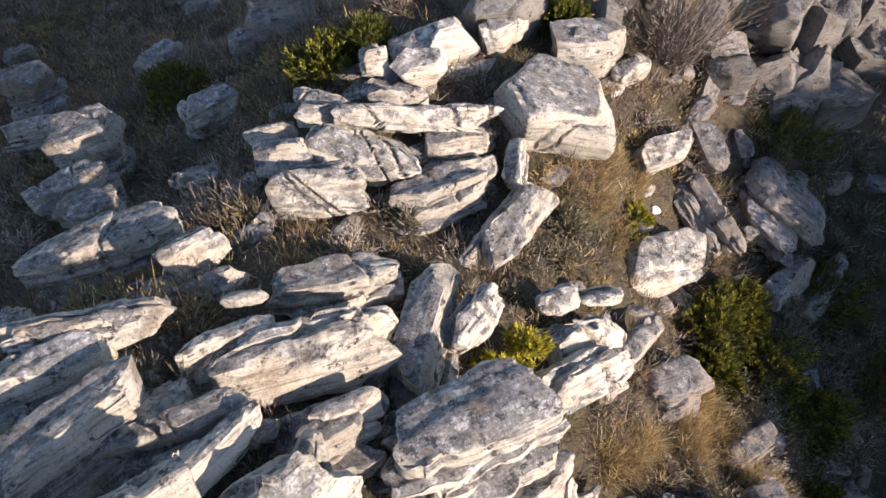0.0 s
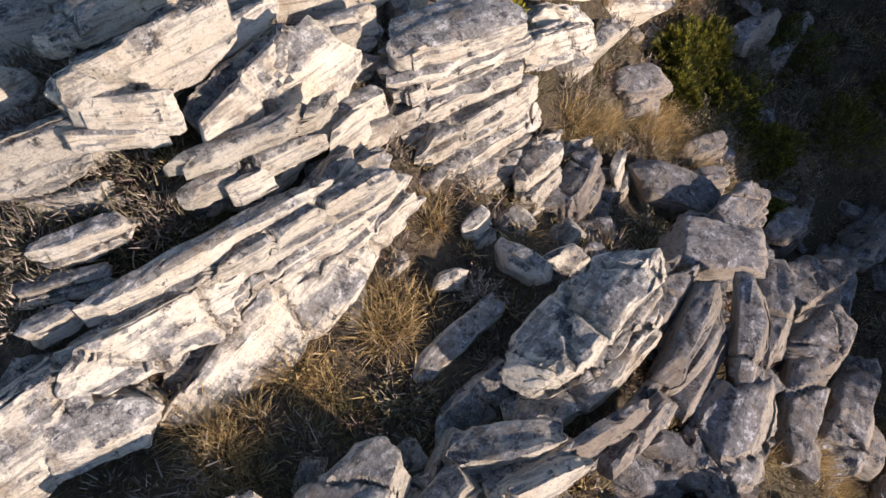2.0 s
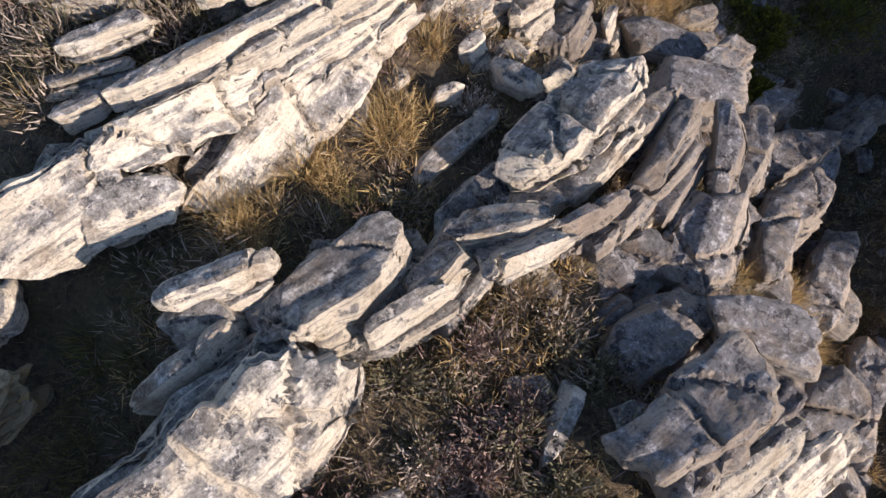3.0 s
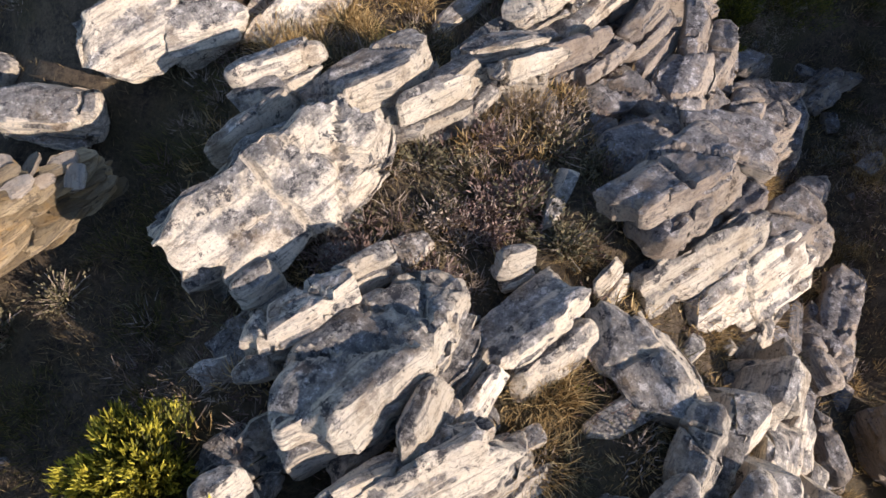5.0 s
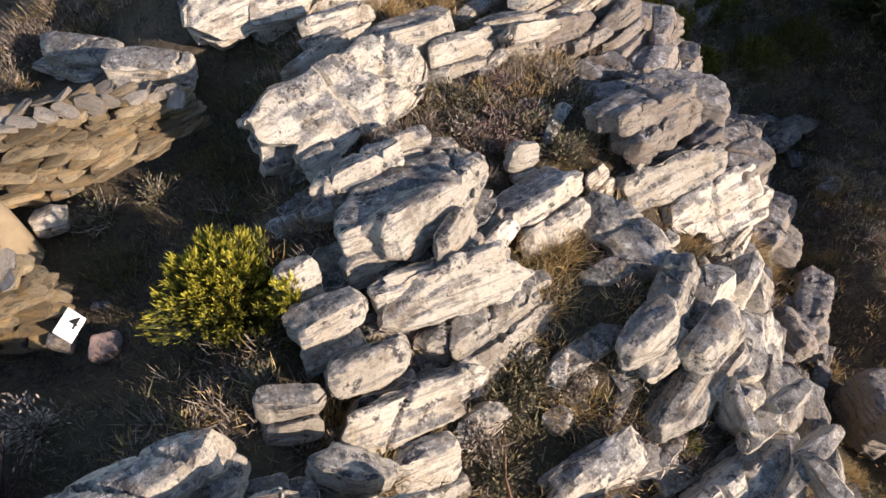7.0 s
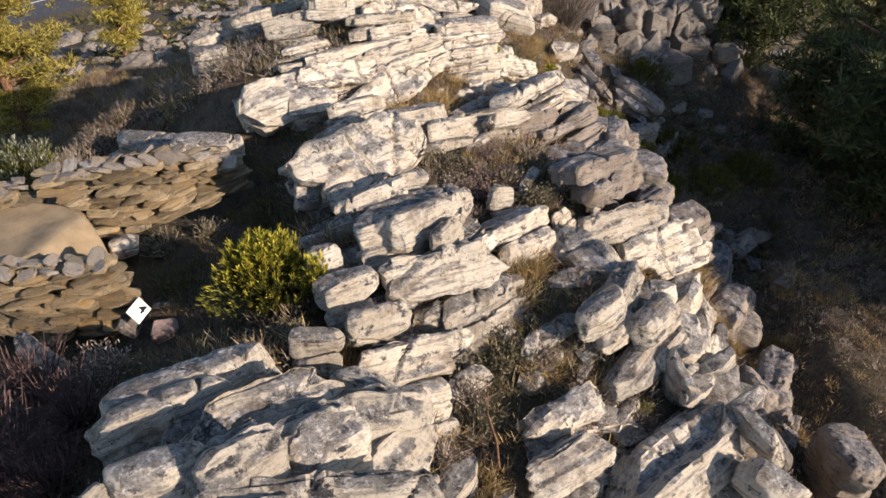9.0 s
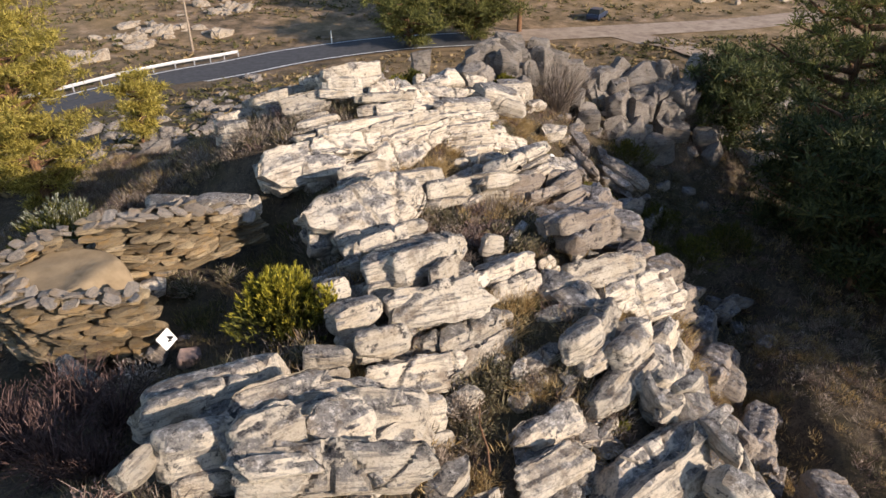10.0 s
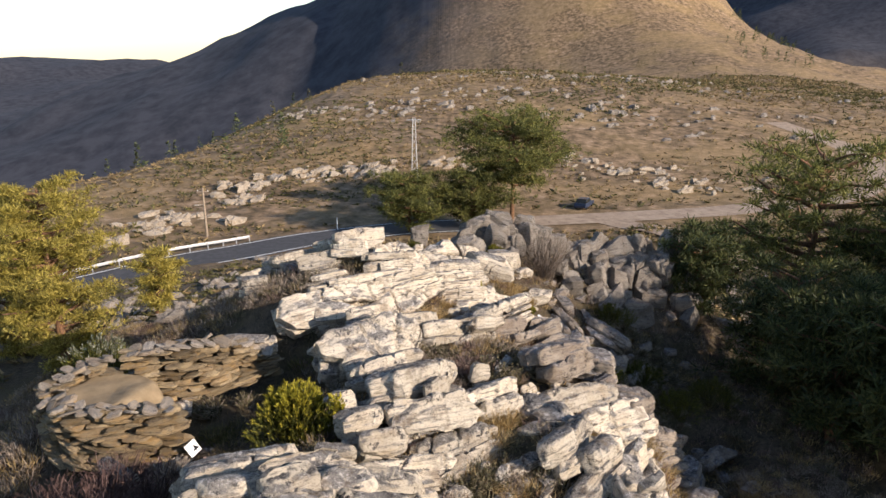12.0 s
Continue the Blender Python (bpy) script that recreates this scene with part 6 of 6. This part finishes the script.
for seed, kind, cnt in ((81, HEATHER, 1300), (82, HEATHGREEN, 900), (83, PURPLE, 600), (84, STRAW, 700)):
    scrub("heath", int(cnt * 2.6), (-19, -2.6), (-1.6, 19), 0.34, kind, seed, "grey-brown heather over the slope beside the crag", 1.1, 76, 0.5, True)
    scrub("heath", cnt // 2, (-12, -7.8), (-14, 1), 0.34, kind, seed + 10, "grey-brown heather beyond the sentry post", 1.1, 60, 0.5, True)
    scrub("heath", cnt, (-3.6, 5.4), (-13.5, 11), 0.24, kind, seed + 30, "low heather and dry stems between the slabs", 1.1, 46, 0.6, True)
    scrub("heath", int(cnt * 1.4), (4.6, 15), (-16, 15), 0.3, kind, seed + 20, "brown heather over the steep slope", 1.1, 42, 0.5, True)


def far_trees(name, count, xr, yr, height, material, seed, label, keep):
    """Distant conifers, each a cone of drooping sprays."""
    rng = np.random.RandomState(seed)
    xs, ys = rng.uniform(*xr, count), rng.uniform(*yr, count)
    ok = keep(xs, ys) & (road_distance(xs, ys) > 6)
    xs, ys = xs[ok], ys[ok]
    P = np.c_[xs, ys, ground_z(xs, ys)]
    hs = height * rng.uniform(0.5, 1.3, len(xs))
    per = 44
    who = np.repeat(np.arange(len(xs)), per)
    h = rng.uniform(0.12, 1.0, len(who))
    a = rng.uniform(0, 2 * np.pi, len(who))
    rad = (1.02 - h) * 0.30 * rng.uniform(0.3, 1.0, len(who)) * hs[who]
    c = P[who] + np.c_[np.cos(a) * rad, np.sin(a) * rad, h * hs[who]]
    ln = hs[who] * 0.11 * rng.uniform(0.6, 1.4, len(who))
    tip = c + np.c_[np.cos(a) * ln, np.sin(a) * ln, 0.35 * ln]
    sd = np.c_[-np.sin(a), np.cos(a), 0 * a] * (ln * 0.5)[:, None]
    low = c - sd + np.c_[0 * a, 0 * a, -0.3 * ln]
    high = c + sd
    me = bpy.data.meshes.new(name)
    me.from_pydata(np.stack([low, high, tip], 1).reshape(-1, 3).tolist(), [], np.arange(3 * len(who)).reshape(-1, 3).tolist())
    me.materials.append(material)
    return tagged(new(name, me), label, "trees", kind="stuff")


far_trees("far_pines", 90, (-150, -25), (95, 330), 5.0, PINE, 91, "scattered pines on the shaded flank of the hill", lambda x, y: x < 30 - 0.35 * y)
far_trees("far_pines", 420, (120, 420), (380, 640), 7.0, PINE, 93, "dark conifer belt along the eastern skyline", lambda x, y: np.abs(x - 0.42 * y - 20) < 26)
far_trees("far_pines", 60, (-60, 160), (150, 420), 4.0, OLIVE, 92, "few small pines along the hill crest", lambda x, y: y > 0)

scrap = new("white_stone", rock_mesh("white_stone", 0.2, 0.15, 0.08, 1310, WHITE, 0.04, 8))
scrap.matrix_basis = pose(3.95, 7.35, float(ground_z(3.95, 7.35)[0]) + 0.06, 12, 10, 20)
tagged(scrap, "small bright white stone in the grass", "stone")


# bare reddish bushes in the hollow below the number board
REDTWIG = leaf_material("red_twigs", (0.035, 0.02, 0.018), (0.085, 0.05, 0.042), (0.16, 0.10, 0.085), 0.85, 0.1)
red_bush = plant("bare_bush", *bushy(np.random.RandomState(45), 120, 0.85, 0.7, 12, 0.10, 0.010, 0.2), REDTWIG, REDTWIG)
red_bush.matrix_basis = pose(-4.6, -10.6, float(ground_z(-4.6, -10.6)[0]))
tagged(red_bush, "leafless reddish-brown twiggy bush in the shaded hollow", "bush", "reddish bushes")
for rx_, ry_, rs in ((-5.4, -10.1, 1.0), (-5.0, -11.4, 1.2), (-5.9, -11.0, 1.1), (-4.3, -11.7, 0.9), (-6.4, -10.2, 0.9)):
    other = copy_thing(red_bush, pose(rx_, ry_, float(ground_z(rx_, ry_)[0]), 0, 0, 70 * rx_))
    other.scale = (rs, rs, rs)

# a pale-flowered bush behind the wall and a dead branch among the rocks
PALELEAF = leaf_material("pale_flowers", (0.10, 0.11, 0.06), (0.18, 0.18, 0.11), (0.55, 0.55, 0.44), 0.7, 0.3)
broom(-8.4, -4.4, 1.35, 0.9, 110, 45, DEEP, "dark green bush with pale flowers behind the wall", PALELEAF)
branch = new("dead_branch", mesh_from("dead_branch", *tube([(0, 0, 0), (0.03, 0.35, 0.05), (-0.02, 0.75, 0.12), (0.05, 1.15, 0.2)], (0.022, 0.019, 0.014, 0.006), 6), BARK))
branch.matrix_basis = pose(0.5, -10.7, float(ground_z(0.5, -10.7)[0]) + 0.22, 6, 0, 8)
tagged(branch, "thin dead branch lying among the heather and rocks", "branch")
